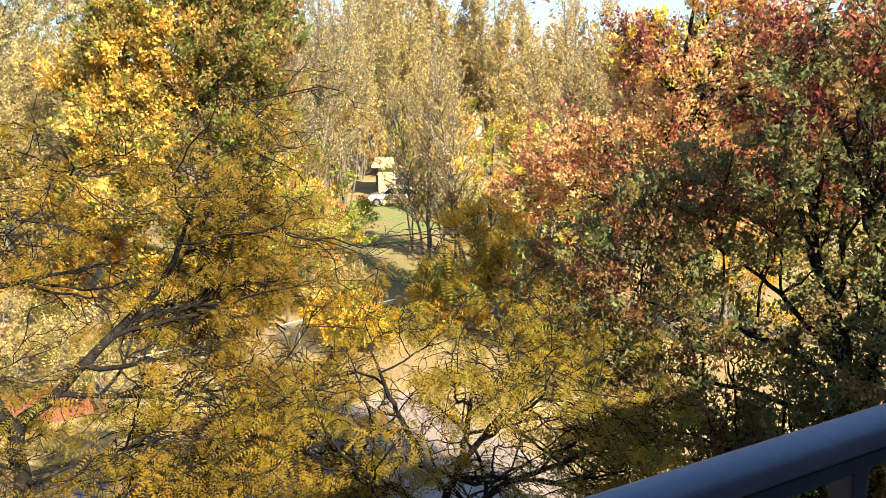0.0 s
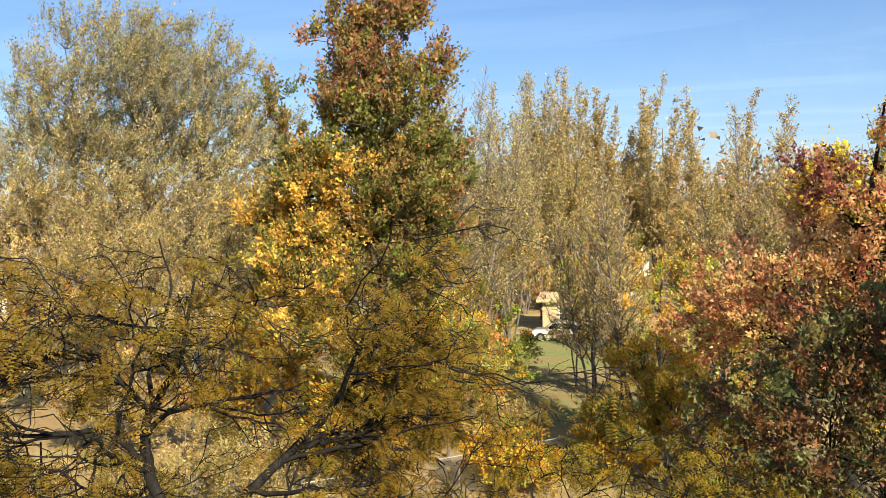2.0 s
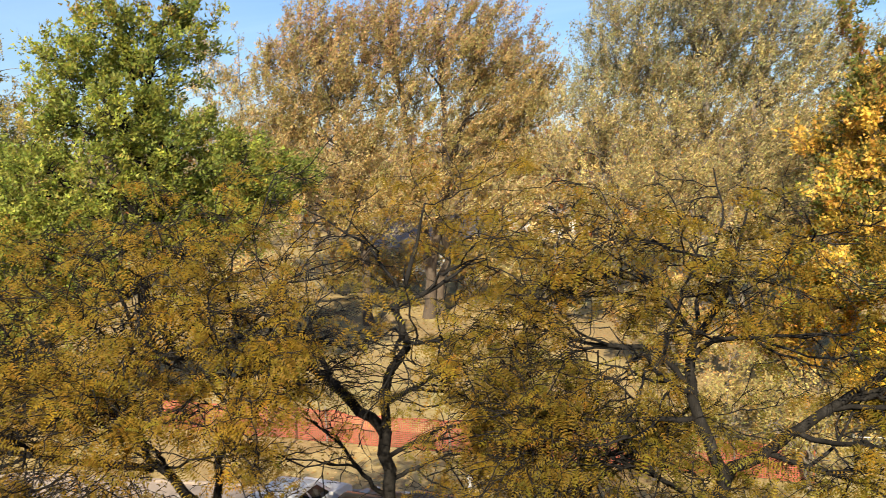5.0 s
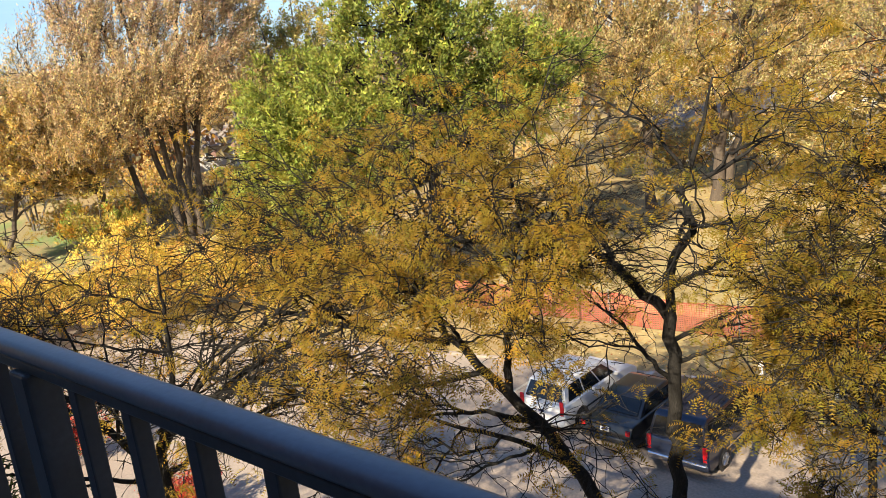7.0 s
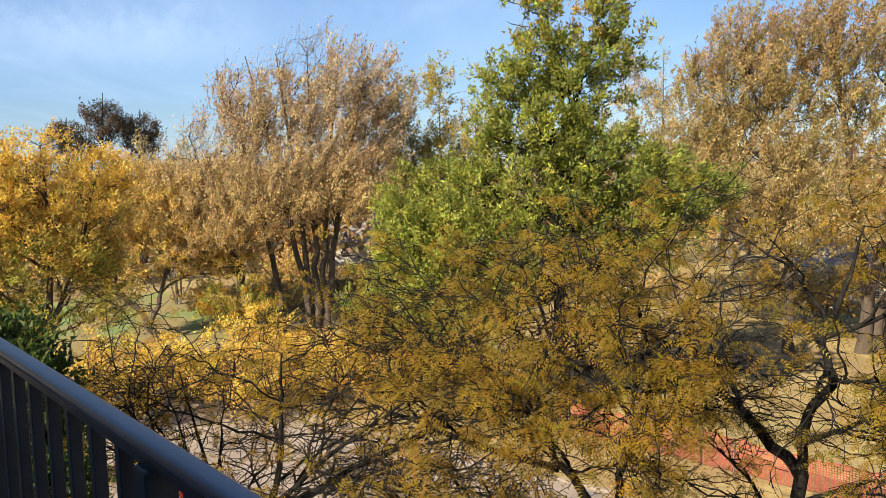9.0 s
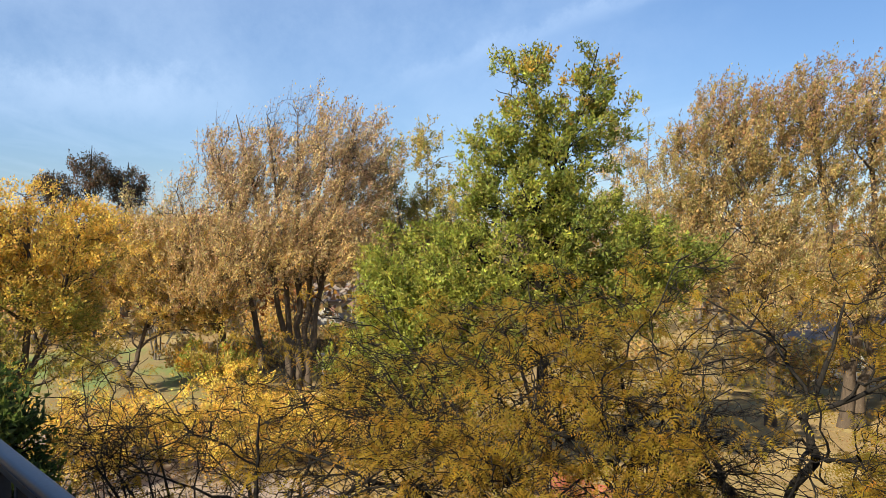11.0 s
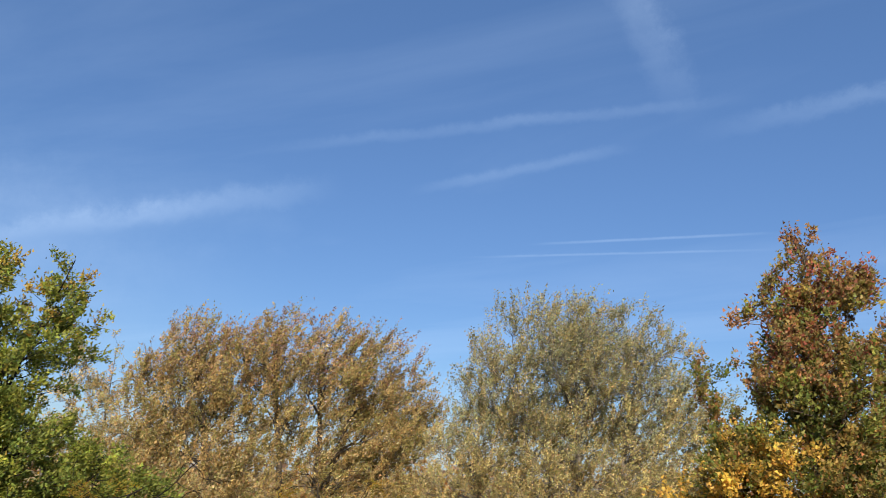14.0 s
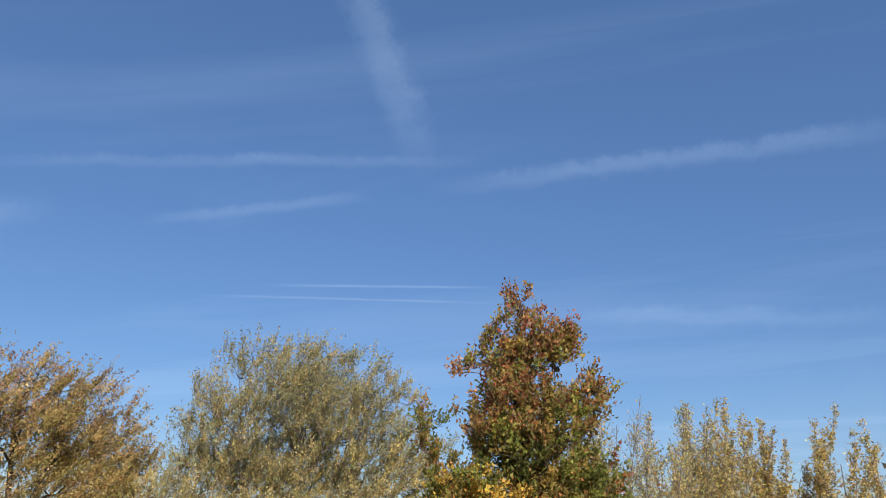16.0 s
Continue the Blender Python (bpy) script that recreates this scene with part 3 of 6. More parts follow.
def link_fence():
    top = empty("chain_link_fence", pose(*lot(12.0, 5.8), 0, 0, 0, LOT_TURN), "grey chain-link fence with steel posts", "fence")
    long, tall = 26.0, 1.5
    verts, quads = [], []
    for s in (-1, 1):
        u = -tall
        while u < long:
            a, b = (u, 0.05), (u + tall, tall)
            if s < 0:
                a, b = (u + tall, 0.05), (u, tall)
            if min(a[0], b[0]) >= 0 and max(a[0], b[0]) <= long:
                i = len(verts)
                verts.extend([(a[0] - 0.006, 0.004 * s, a[1]), (a[0] + 0.006, 0.004 * s, a[1]), (b[0] + 0.006, 0.004 * s, b[1]), (b[0] - 0.006, 0.004 * s, b[1])])
                quads.append((i, i + 1, i + 2, i + 3))
            u += 0.11
    ob = new("wire_mesh", mesh_of("wire_mesh", verts, [np.array(quads)], STEEL_GREY))
    ob.parent = top
    bm = bmesh.new()
    rod(bm, (0, 0, tall), (long, 0, tall), 0.025, 8)
    part("top_tube", bm, STEEL_GREY, top)
    for k in range(10):
        bm = bmesh.new()
        rod(bm, (k * long / 9, 0.03, -0.1), (k * long / 9, 0.03, tall + 0.08), 0.032, 8)
        part("post", bm, STEEL_GREY, top)


def board_fence():
    top = empty("board_fence", spot(88.5, 63), "dark brown wooden board fence behind the trees", "fence")
    me = None
    for k in range(72):
        x = -6.5 + k * 0.18
        if me is None:
            bm = bmesh.new()
            box(bm, (0.165, 0.022, 2.2), (0, 0, 1.12), 0, 0.004)
            me = bpy.data.meshes.new("board")
            bm.to_mesh(me)
            bm.free()
            me.materials.append(WOOD_BROWN)
        ob = new("board", me)
        ob.parent = top
        ob.location = (x, 0.004 * (k % 3), 0.03 * math.sin(k * 2.3))
    for z in (0.4, 1.45):
        bm = bmesh.new()
        box(bm, (13.0, 0.05, 0.09), (-0.1, 0.05, z))
        part("rail", bm, WOOD_BROWN, top)


def posts():
    top = empty("utility_pole", spot(62.6, 26.0), "slim brown wooden post at the lawn edge", "pole")
    bm = bmesh.new()
    rod(bm, (0, 0, -0.1), (0.03, 0, 4.4), 0.06, 10, 0.045)
    part("shaft", bm, WOOD_BROWN, top, smooth=True)
    bm = bmesh.new()
    rod(bm, (0.03, 0, 4.4), (0.03, 0, 4.46), 0.055, 10, 0.02)
    part("cap", bm, STEEL_GREY, top)
    top = empty("path_lamp", spot(84.7, 57), "white-topped post lamp on the lawn", "lamp post")
    bm = bmesh.new()
    rod(bm, (0, 0, -0.1), (0, 0, 1.9), 0.07, 10, 0.06)
    part("shaft", bm, WHITE_TRIM, top, smooth=True)
    bm = bmesh.new()
    box(bm, (0.34, 0.34, 0.16), (0, 0, 1.98), 0, 0.04)
    part("head", bm, WHITE_TRIM, top)
    for az, d in ((47.3, 23.4), (42.5, 22.6)):
        top = empty("marker_post", spot(az, d), "small white marker post on the grass", "marker post", "marker posts")
        bm = bmesh.new()
        box(bm, (0.09, 0.03, 0.7), (0, 0, 0.33), 0, 0.006)
        part("stake", bm, WHITE_TRIM, top)
        bm = bmesh.new()
        box(bm, (0.16, 0.02, 0.2), (0, -0.02, 0.6), 0, 0.004)
        part("plate", bm, WHITE_TRIM, top)


def house(m, wide, deep, wall_h, roof_h, wall, label, windows=3, flat=False, garage=False):
    top = empty("house", m, label, "house", "houses behind the trees")
    bm = bmesh.new()
    box(bm, (wide, deep, wall_h), (0, 0, wall_h / 2))
    part("wall", bm, wall, top)
    bm = bmesh.new()
    if flat:
        box(bm, (wide + 1.0, deep + 1.0, 0.2), (0, 0, wall_h + 0.1), 0, 0.03)
        part("roof", bm, WALL_TAN, top)
    else:
        o = 0.4
        prof = [(-deep / 2 - o, wall_h - 0.1), (0, wall_h + roof_h), (deep / 2 + o, wall_h - 0.1), (deep / 2 + o, wall_h + 0.1), (0, wall_h + roof_h + 0.22), (-deep / 2 - o, wall_h + 0.1)]
        L = [bm.verts.new((-wide / 2 - o, y, z)) for y, z in prof]
        R = [bm.verts.new((wide / 2 + o, y, z)) for y, z in prof]
        for a, b, c, d in ((0, 1, 4, 5), (1, 2, 3, 4)):
            bm.faces.new((L[a], L[b], L[c], L[d]))
            bm.faces.new((R[d], R[c], R[b], R[a]))
        for i in range(6):
            j = (i + 1) % 6
            bm.faces.new((L[j], L[i], R[i], R[j]))
        bmesh.ops.recalc_face_normals(bm, faces=bm.faces)
        rf = part("roof", bm, SHINGLE, top)
        bm = bmesh.new()
        box(bm, (0.7, 0.7, 1.6), (wide * 0.25, deep * 0.12, wall_h + roof_h * 0.95), 0, 0.02)
        part("chimney", bm, BRICK_WALL, rf)
        for s in (-1, 1):
            bm = bmesh.new()
            x = s * (wide / 2 - 0.05)
            a = [bm.verts.new((x + dx, y, z)) for dx in (0, s * 0.04) for y, z in ((-deep / 2, wall_h), (deep / 2, wall_h), (0, wall_h + roof_h))]
            bm.faces.new(a[:3])
            bm.faces.new(a[3:])
            for i in range(3):
                j = (i + 1) % 3
                bm.faces.new((a[i], a[j], a[j + 3], a[i + 3]))
            bmesh.ops.recalc_face_normals(bm, faces=bm.faces)
            part("gable", bm, wall, top)
    storeys = 2 if wall_h > 4 else 1
    for st in range(storeys):
        for k in range(windows):
            x = (k + 0.5) / windows * wide - wide / 2
            z = 1.5 + st * 2.7
            if st == 0 and garage and k == windows - 1:
                bm = bmesh.new()
                for j in range(4):
                    box(bm, (2.5, 0.06, 0.51), (x, -deep / 2 - 0.03, 0.28 + 0.54 * j), 0, 0.01)
                part("garage_door", bm, WHITE_TRIM, top)
                continue
            bm = bmesh.new()
            for dx, dz, w, h in ((-0.55, 0, 0.1, 1.3), (0.55, 0, 0.1, 1.3), (0, 0.6, 1.0, 0.1), (0, -0.6, 1.0, 0.1), (0, 0, 1.0, 0.05)):
                box(bm, (w, 0.08, h), (x + dx, -deep / 2 - 0.03, z + dz))
            w = part("window", bm, WHITE_TRIM, top)
            bm = bmesh.new()
            box(bm, (1.0, 0.02, 1.1), (x, -deep / 2 - 0.012, z))
            part("pane", bm, HOUSE_GLASS, w)
    return top


def houses():
    house(spot(82.4, 96), 9, 8, 2.6, 1.6, SIDING_GREY, "grey gabled house behind the lawn trees")
    house(spot(49.5, 66), 9, 7, 2.7, 2.0, SIDING_WHITE, "white gabled house behind the golden tree", garage=True)
    house(spot(42.3, 92), 12, 8, 2.8, 2.6, SIDING_GREY, "grey gabled house far behind the willow", garage=True)
    house(spot(0.9, 68), 7.5, 5, 2.4, 0, WALL_TAN, "low tan building with flat white roof edge", windows=2, flat=True)
    house(spot(-0.6, 118), 10, 8, 5.0, 2.2, SIDING_WHITE, "far white two-storey house among bare trees")
    house(spot(-9.8, 122), 9, 8, 5.4, 2.4, SIDING_WHITE, "far white two-storey house among bare trees")
    house(spot(-13.6, 128), 11, 8, 5.0, 2.4, SIDING_GREY, "far grey two-storey house among bare trees")


cars()
mesh_fence()
link_fence()
board_fence()
posts()
houses()


# ---- trees ----
def tubes(P, R, sides):
    """Tapered tubes along many lines at once: P (m, n, 3), R (m, n)."""
    m, n, _ = P.shape
    T = np.gradient(P, axis=1)
    T /= np.linalg.norm(T, axis=2, keepdims=True) + 1e-9
    ref = np.where(np.abs(T[:, :1, 2:3]) > 0.8, np.array([1.0, 0, 0]), np.array([0, 0, 1.0]))
    U = np.cross(T, np.broadcast_to(ref, T.shape))
    U /= np.linalg.norm(U, axis=2, keepdims=True) + 1e-9
    V = np.cross(T, U)
    a = np.arange(sides) * 2 * np.pi / sides
    ring = U[:, :, None, :] * np.cos(a)[None, None, :, None] + V[:, :, None, :] * np.sin(a)[None, None, :, None]
    verts = (P[:, :, None, :] + ring * R[:, :, None, None]).reshape(-1, 3)
    i = np.arange(m)[:, None, None] * n * sides + np.arange(n - 1)[None, :, None] * sides
    k = np.arange(sides)[None, None, :]
    k2 = (k + 1) % sides
    quads = np.stack([i + k, i + k2, i + sides + k2, i + sides + k], axis=-1).reshape(-1, 4)
    return verts, quads


def bent(rng, p0, p1, n, rise, wig, droop=0.0):
    """Crooked lines from p0 to p1, (m, 3) each, that leave upward by rise and may hang at the end."""
    m = len(p0)
    t = np.linspace(0, 1, n)[None, :, None]
    span = np.linalg.norm(p1 - p0, axis=1)[:, None]
    c = p0 * 0.55 + p1 * 0.45
    c[:, 2] += (rise * span)[:, 0]
    P = (1 - t) ** 2 * p0[:, None] + 2 * t * (1 - t) * c[:, None] + t ** 2 * p1[:, None]
    w = np.cumsum(rng.normal(size=(m, n, 3)), axis=1) * (wig * span / n)[:, None, :]
    w -= w[:, :1]
    w -= t * w[:, -1:] * 0.7
    P = P + w
    P[:, :, 2] -= droop * span * (t[:, :, 0] ** 2)
    return P


def in_envelope(rng, env, count, shell=0.5):
    """Points inside a union of ellipsoids (x, y, z, rx, ry, rz), more of them towards the skin."""
    env = np.array(env, dtype=float)
    vol = np.prod(env[:, 3:6], axis=1) ** 0.8
    which = rng.choice(len(env), size=count, p=vol / vol.sum())
    d = rng.normal(size=(count, 3))
    d /= np.linalg.norm(d, axis=1, keepdims=True)
    r = rng.random(count) ** shell
    return env[which, :3] + d * r[:, None] * env[which, 3:6]


def attach(rng, targets, pts, radii, low=0.25):
    """For each target the joint that it springs from: near, and lower than it."""
    best = np.empty(len(targets), dtype=int)
    for s in range(0, len(targets), 400):
        q = targets[s:s + 400]
        d = np.linalg.norm(q[:, None] - pts[None], axis=2)
        over = np.maximum(0, pts[None, :, 2] - q[:, None, 2] + low)
        d = d + 1.6 * over + rng.random(d.shape) * 0.15
        best[s:s + 400] = np.argmin(d, axis=1)
    return pts[best], radii[best]


def chip_leaves(rng, pos, size, aspect=0.6, way=None):
    """Small far leaves, one triangle each, at random tilts or pointing loosely along their spray."""
    n = len(pos)
    a = rng.normal(size=(n, 3))
    if way is not None:
        a = a * 0.6 + way
    a /= np.linalg.norm(a, axis=1, keepdims=True)
    b = np.cross(a, rng.normal(size=(n, 3)))
    b /= np.linalg.norm(b, axis=1, keepdims=True) + 1e-9
    s = size * (0.65 + 0.7 * rng.random(n))[:, None]
    v = np.stack([pos - b * s * aspect * 0.5, pos + b * s * aspect * 0.5, pos + a * s], axis=1)
    return v.reshape(-1, 3), np.arange(n * 3).reshape(-1, 3), 1


def feather_leaves(rng, pos, size, pairs=7):
    """Hanging feathery leaves: a row of small leaflets on both sides of a stalk."""
    n = len(pos)
    a = rng.normal(size=(n, 3)) * np.array([1, 1, 0.4]) + np.array([0, 0, -0.75])
    a /= np.linalg.norm(a, axis=1, keepdims=True)
    b = np.cross(a, rng.normal(size=(n, 3)) * 0.45 + np.array([0, -0.75, 0.65]))
    b /= np.linalg.norm(b, axis=1, keepdims=True) + 1e-9
    s = size * (0.65 + 0.7 * rng.random(n))[:, None]
    vs = []
    for k in range(pairs):
        q = pos + a * s * (0.10 + 0.90 * k / pairs)
        q[:, 2] -= (0.12 * s[:, 0] * (k / pairs) ** 2)
        for side in (-1, 1):
            tip = q + (b * side * (0.15 - 0.05 * k / pairs) + a * 0.07) * s + rng.normal(size=q.shape) * s * 0.02
            vs.append(np.stack([q - a * s * 0.03, tip, q + a * s * 0.045], axis=1))
    v = np.stack(vs, axis=1)
    per = v.shape[1]
    f = np.arange(n * per * 3).reshape(-1, 3)
    return v.reshape(-1, 3), f, per


def hue_pick(rng, pos, palette, clump_of, jitter=0.2):
    """The hue of each leaf: palette rows (colour, weight or a rule of the place); clumps share a hue."""
    n = len(pos)
    cols = np.array([c for c, _ in palette])
    w = np.stack([np.full(n, k) if isinstance(k, (int, float)) else np.clip(k(pos), 0, None) for _, k in palette], axis=1) + 1e-6
    w = np.cumsum(w / w.sum(1, keepdims=True), axis=1)
    u = (clump_of * 0.8 + rng.random(n) * 0.2)
    pick = np.minimum((u[:, None] > w).sum(1), len(palette) - 1)
    c = cols[pick] * (1 + jitter * rng.normal(size=(n, 1))) * (1 + 0.08 * rng.normal(size=(n, 3)))
    # some sprays are paler, some darker than their neighbours
    c = c * (0.74 + 0.52 * ((clump_of * 17.31) % 1.0))[:, None]
    return np.clip(c, 0.004, 0.9)


def pulled_in(env, q, most=0.95):
    """Points that lie outside all ellipsoids are drawn back into the nearest."""
    env = np.array(env, dtype=float)
    d = (q[:, None, :] - env[None, :, :3]) / env[None, :, 3:6]
    r = np.linalg.norm(d, axis=2)
    k = np.argmin(r, axis=1)
    rk = r[np.arange(len(q)), k]
    f = np.where(rk > most, most / np.maximum(rk, 1e-6), 1.0)
    return env[k, :3] + (q - env[k, :3]) * f[:, None]


def tree(name, label, category, place, stems, env, n=(18, 90, 700), leaves=30000, size=0.13, palette=(), bark=None,
         rise=(0.25, 0.12, 0.05), wig=(0.35, 0.4, 0.5), seed=1, low=0.3, spread=0.06, twig=0.012, group="",
         shell=0.45, aspect=0.6, branch_r=0.55, limbs=(), clump=1.0, loose=0.5, stray=0.38, spray=(5, 0.7), up=0.5, wind=0.1, bare_top=None):
    """A tree: stems are lines of (x, y, z, r); env is its crown as a union of ellipsoids. Limbs, branches and twigs grow into it;
    each twig ends in a fan of leafy shoots that sweep upward and with the wind. bare_top: the share of leaves left at a place."""
    rng = np.random.default_rng(seed)
    top = empty(name, place, label, category, group)
    V, Q, base = [], [], 0

    def put(P, R, sides):
        nonlocal base
        v, q = tubes(P, R, sides)
        V.append(v)
        Q.append(q + base)
        base += len(v)

    pts, rad = [], []
    for stem in list(stems) + list(limbs):
        s = np.array(stem, dtype=float)
        k = 16
        t = np.linspace(0, len(s) - 1, k)
        line = np.stack([np.interp(t, np.arange(len(s)), s[:, i]) for i in range(4)], axis=1)
        sm = line.copy()
        for _ in range(2):
            sm[1:-1] = 0.5 * sm[1:-1] + 0.25 * (sm[:-2] + sm[2:])
        sm[1:-1, :3] += rng.normal(size=(k - 2, 3)) * sm[1:-1, 3:4] * 0.35
        if sm[0, 2] < 0.05:
            sm[0, 3] *= 1.35
            sm[0, 2] -= 0.1
        put(sm[None, :, :3], sm[None, :, 3], 10 if sm[0, 3] > 0.12 else 6)
        lo = 4 if s[0, 2] < 0.05 else 2
        pts.append(sm[lo:, :3])
        rad.append(sm[lo:, 3])
    pts, rad = np.concatenate(pts), np.concatenate(rad)
    mid = np.array([np.mean([e[0] for e in env]), np.mean([e[1] for e in env])])
    ends = None
    for lvl, (count, k, sides) in enumerate(((n[0], 10, 6), (n[1], 7, 4), (n[2], 4, 3))):
        if lvl < 2 or not clump:
            tg = in_envelope(rng, env, count, shell)
            if lvl == 0:
                tg[:, :2] = mid + (tg[:, :2] - mid) * 0.8
        else:
            # twigs gather round the branches' outer halves, so that the crown falls into clumps with gaps between
            w = rng.integers(0, len(ends), count)
            root = ends[w, rng.integers(ends.shape[1] // 2, ends.shape[1], count)]
            tg = root + rng.normal(size=(count, 3)) * clump * np.array([0.7, 0.7, 0.5]) + np.array([0, 0, 0.25 * clump])
            free = rng.random(count) < loose
            tg[free] = in_envelope(rng, env, int(free.sum()), 0.38)
        if lvl:
            tg = pulled_in(env, tg)
        p0, r0 = attach(rng, tg, pts, rad, low=(1.6, 0.5, 0.1)[lvl] * low / 0.3)
        P = bent(rng, p0, tg, k, rise[lvl], wig[lvl])
        span = np.linalg.norm(tg - p0, axis=1)
        ra = np.minimum(r0 * branch_r, twig * 1.2 + span * (0.022, 0.013, 0.008)[lvl])
        rb = np.full(count, twig * (0.9, 0.7, 0.45)[lvl])
        R = ra[:, None] * (1 - np.linspace(0, 1, k)[None]) ** 0.8 + rb[:, None]
        put(P, R, sides)
        skip = 2 if lvl < 2 else 1
        pts = np.concatenate([pts, P[:, skip:].reshape(-1, 3)])
        rad = np.concatenate([rad, R[:, skip:].reshape(-1)])
        ends = P
    # the leafy shoots
    m, per_twig = len(ends), spray[0]
    par = np.repeat(np.arange(m), per_twig)
    f = (0.35 + 0.65 * rng.random(m * per_twig)) * (ends.shape[1] - 1)
    i = np.minimum(f.astype(int), ends.shape[1] - 2)
    root = ends[par, i] * (1 - (f - i))[:, None] + ends[par, i + 1] * (f - i)[:, None]
    way = ends[par, -1] - ends[par, 0]
    way /= np.linalg.norm(way, axis=1, keepdims=True) + 1e-9
    out = root - np.array([mid[0], mid[1], np.mean([e[2] for e in env]) - 2.0])
    out /= np.linalg.norm(out, axis=1, keepdims=True) + 1e-9
    way = way * 0.35 + out * 0.35 + rng.normal(size=way.shape) * stray + np.array([wind, 0, up])
    way /= np.linalg.norm(way, axis=1, keepdims=True)
    long = spray[1] * (0.45 + 0.9 * rng.random(len(way)) ** 1.5)
    S = np.stack([root, root + way * long[:, None]], axis=1)
    S[:, 1, 0] += wind * long * 0.35
    put(S[::3], np.array([[twig * 0.5, twig * 0.25]]) * np.ones((len(S[::3]), 1)), 3)
    me = mesh_of("trunk", np.concatenate(V), [np.concatenate(Q)], bark, smooth=True)
    ob = new("trunk", me)
    ob.parent = top
    if leaves:
        w = rng.integers(0, len(S), leaves)
        t = rng.random(leaves)[:, None] ** 0.8
        q = S[w, 0] * (1 - t) + S[w, 1] * t
        q = q + rng.normal(size=q.shape) * spread
        if bare_top:
            keep = rng.random(leaves) < bare_top(q)
            q, w = q[keep], w[keep]
        v, fc, per = chip_leaves(rng, q, size, aspect, way[w])
        tone = rng.random(m)[par[w]]
        hues = hue_pick(rng, q, palette, tone)
        ob = new("crown", mesh_of("crown", v, [fc], LEAF, hues=np.repeat(hues, per, axis=0)))
        ob.parent = top
    return top


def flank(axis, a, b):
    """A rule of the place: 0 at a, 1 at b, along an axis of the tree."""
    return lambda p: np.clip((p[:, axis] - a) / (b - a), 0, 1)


def times(*rules):
    def rule(p):
        w = 1.0
        for r in rules:
            w = w * (r(p) if callable(r) else r)
        return w
    return rule


GOLD, YELLOW, OLIVE = (0.62, 0.34, 0.035), (0.70, 0.48, 0.07), (0.20, 0.165, 0.028)
ORANGE, RUST, RED = (0.50, 0.18, 0.035), (0.30, 0.13, 0.045), (0.42, 0.075, 0.04)
GREEN, LIME = (0.11, 0.16, 0.035), (0.27, 0.32, 0.06)
TAN, SAGE, BUFF = (0.50, 0.34, 0.13), (0.38, 0.33, 0.16), (0.58, 0.46, 0.21)
AMBER = (0.42, 0.245, 0.04)


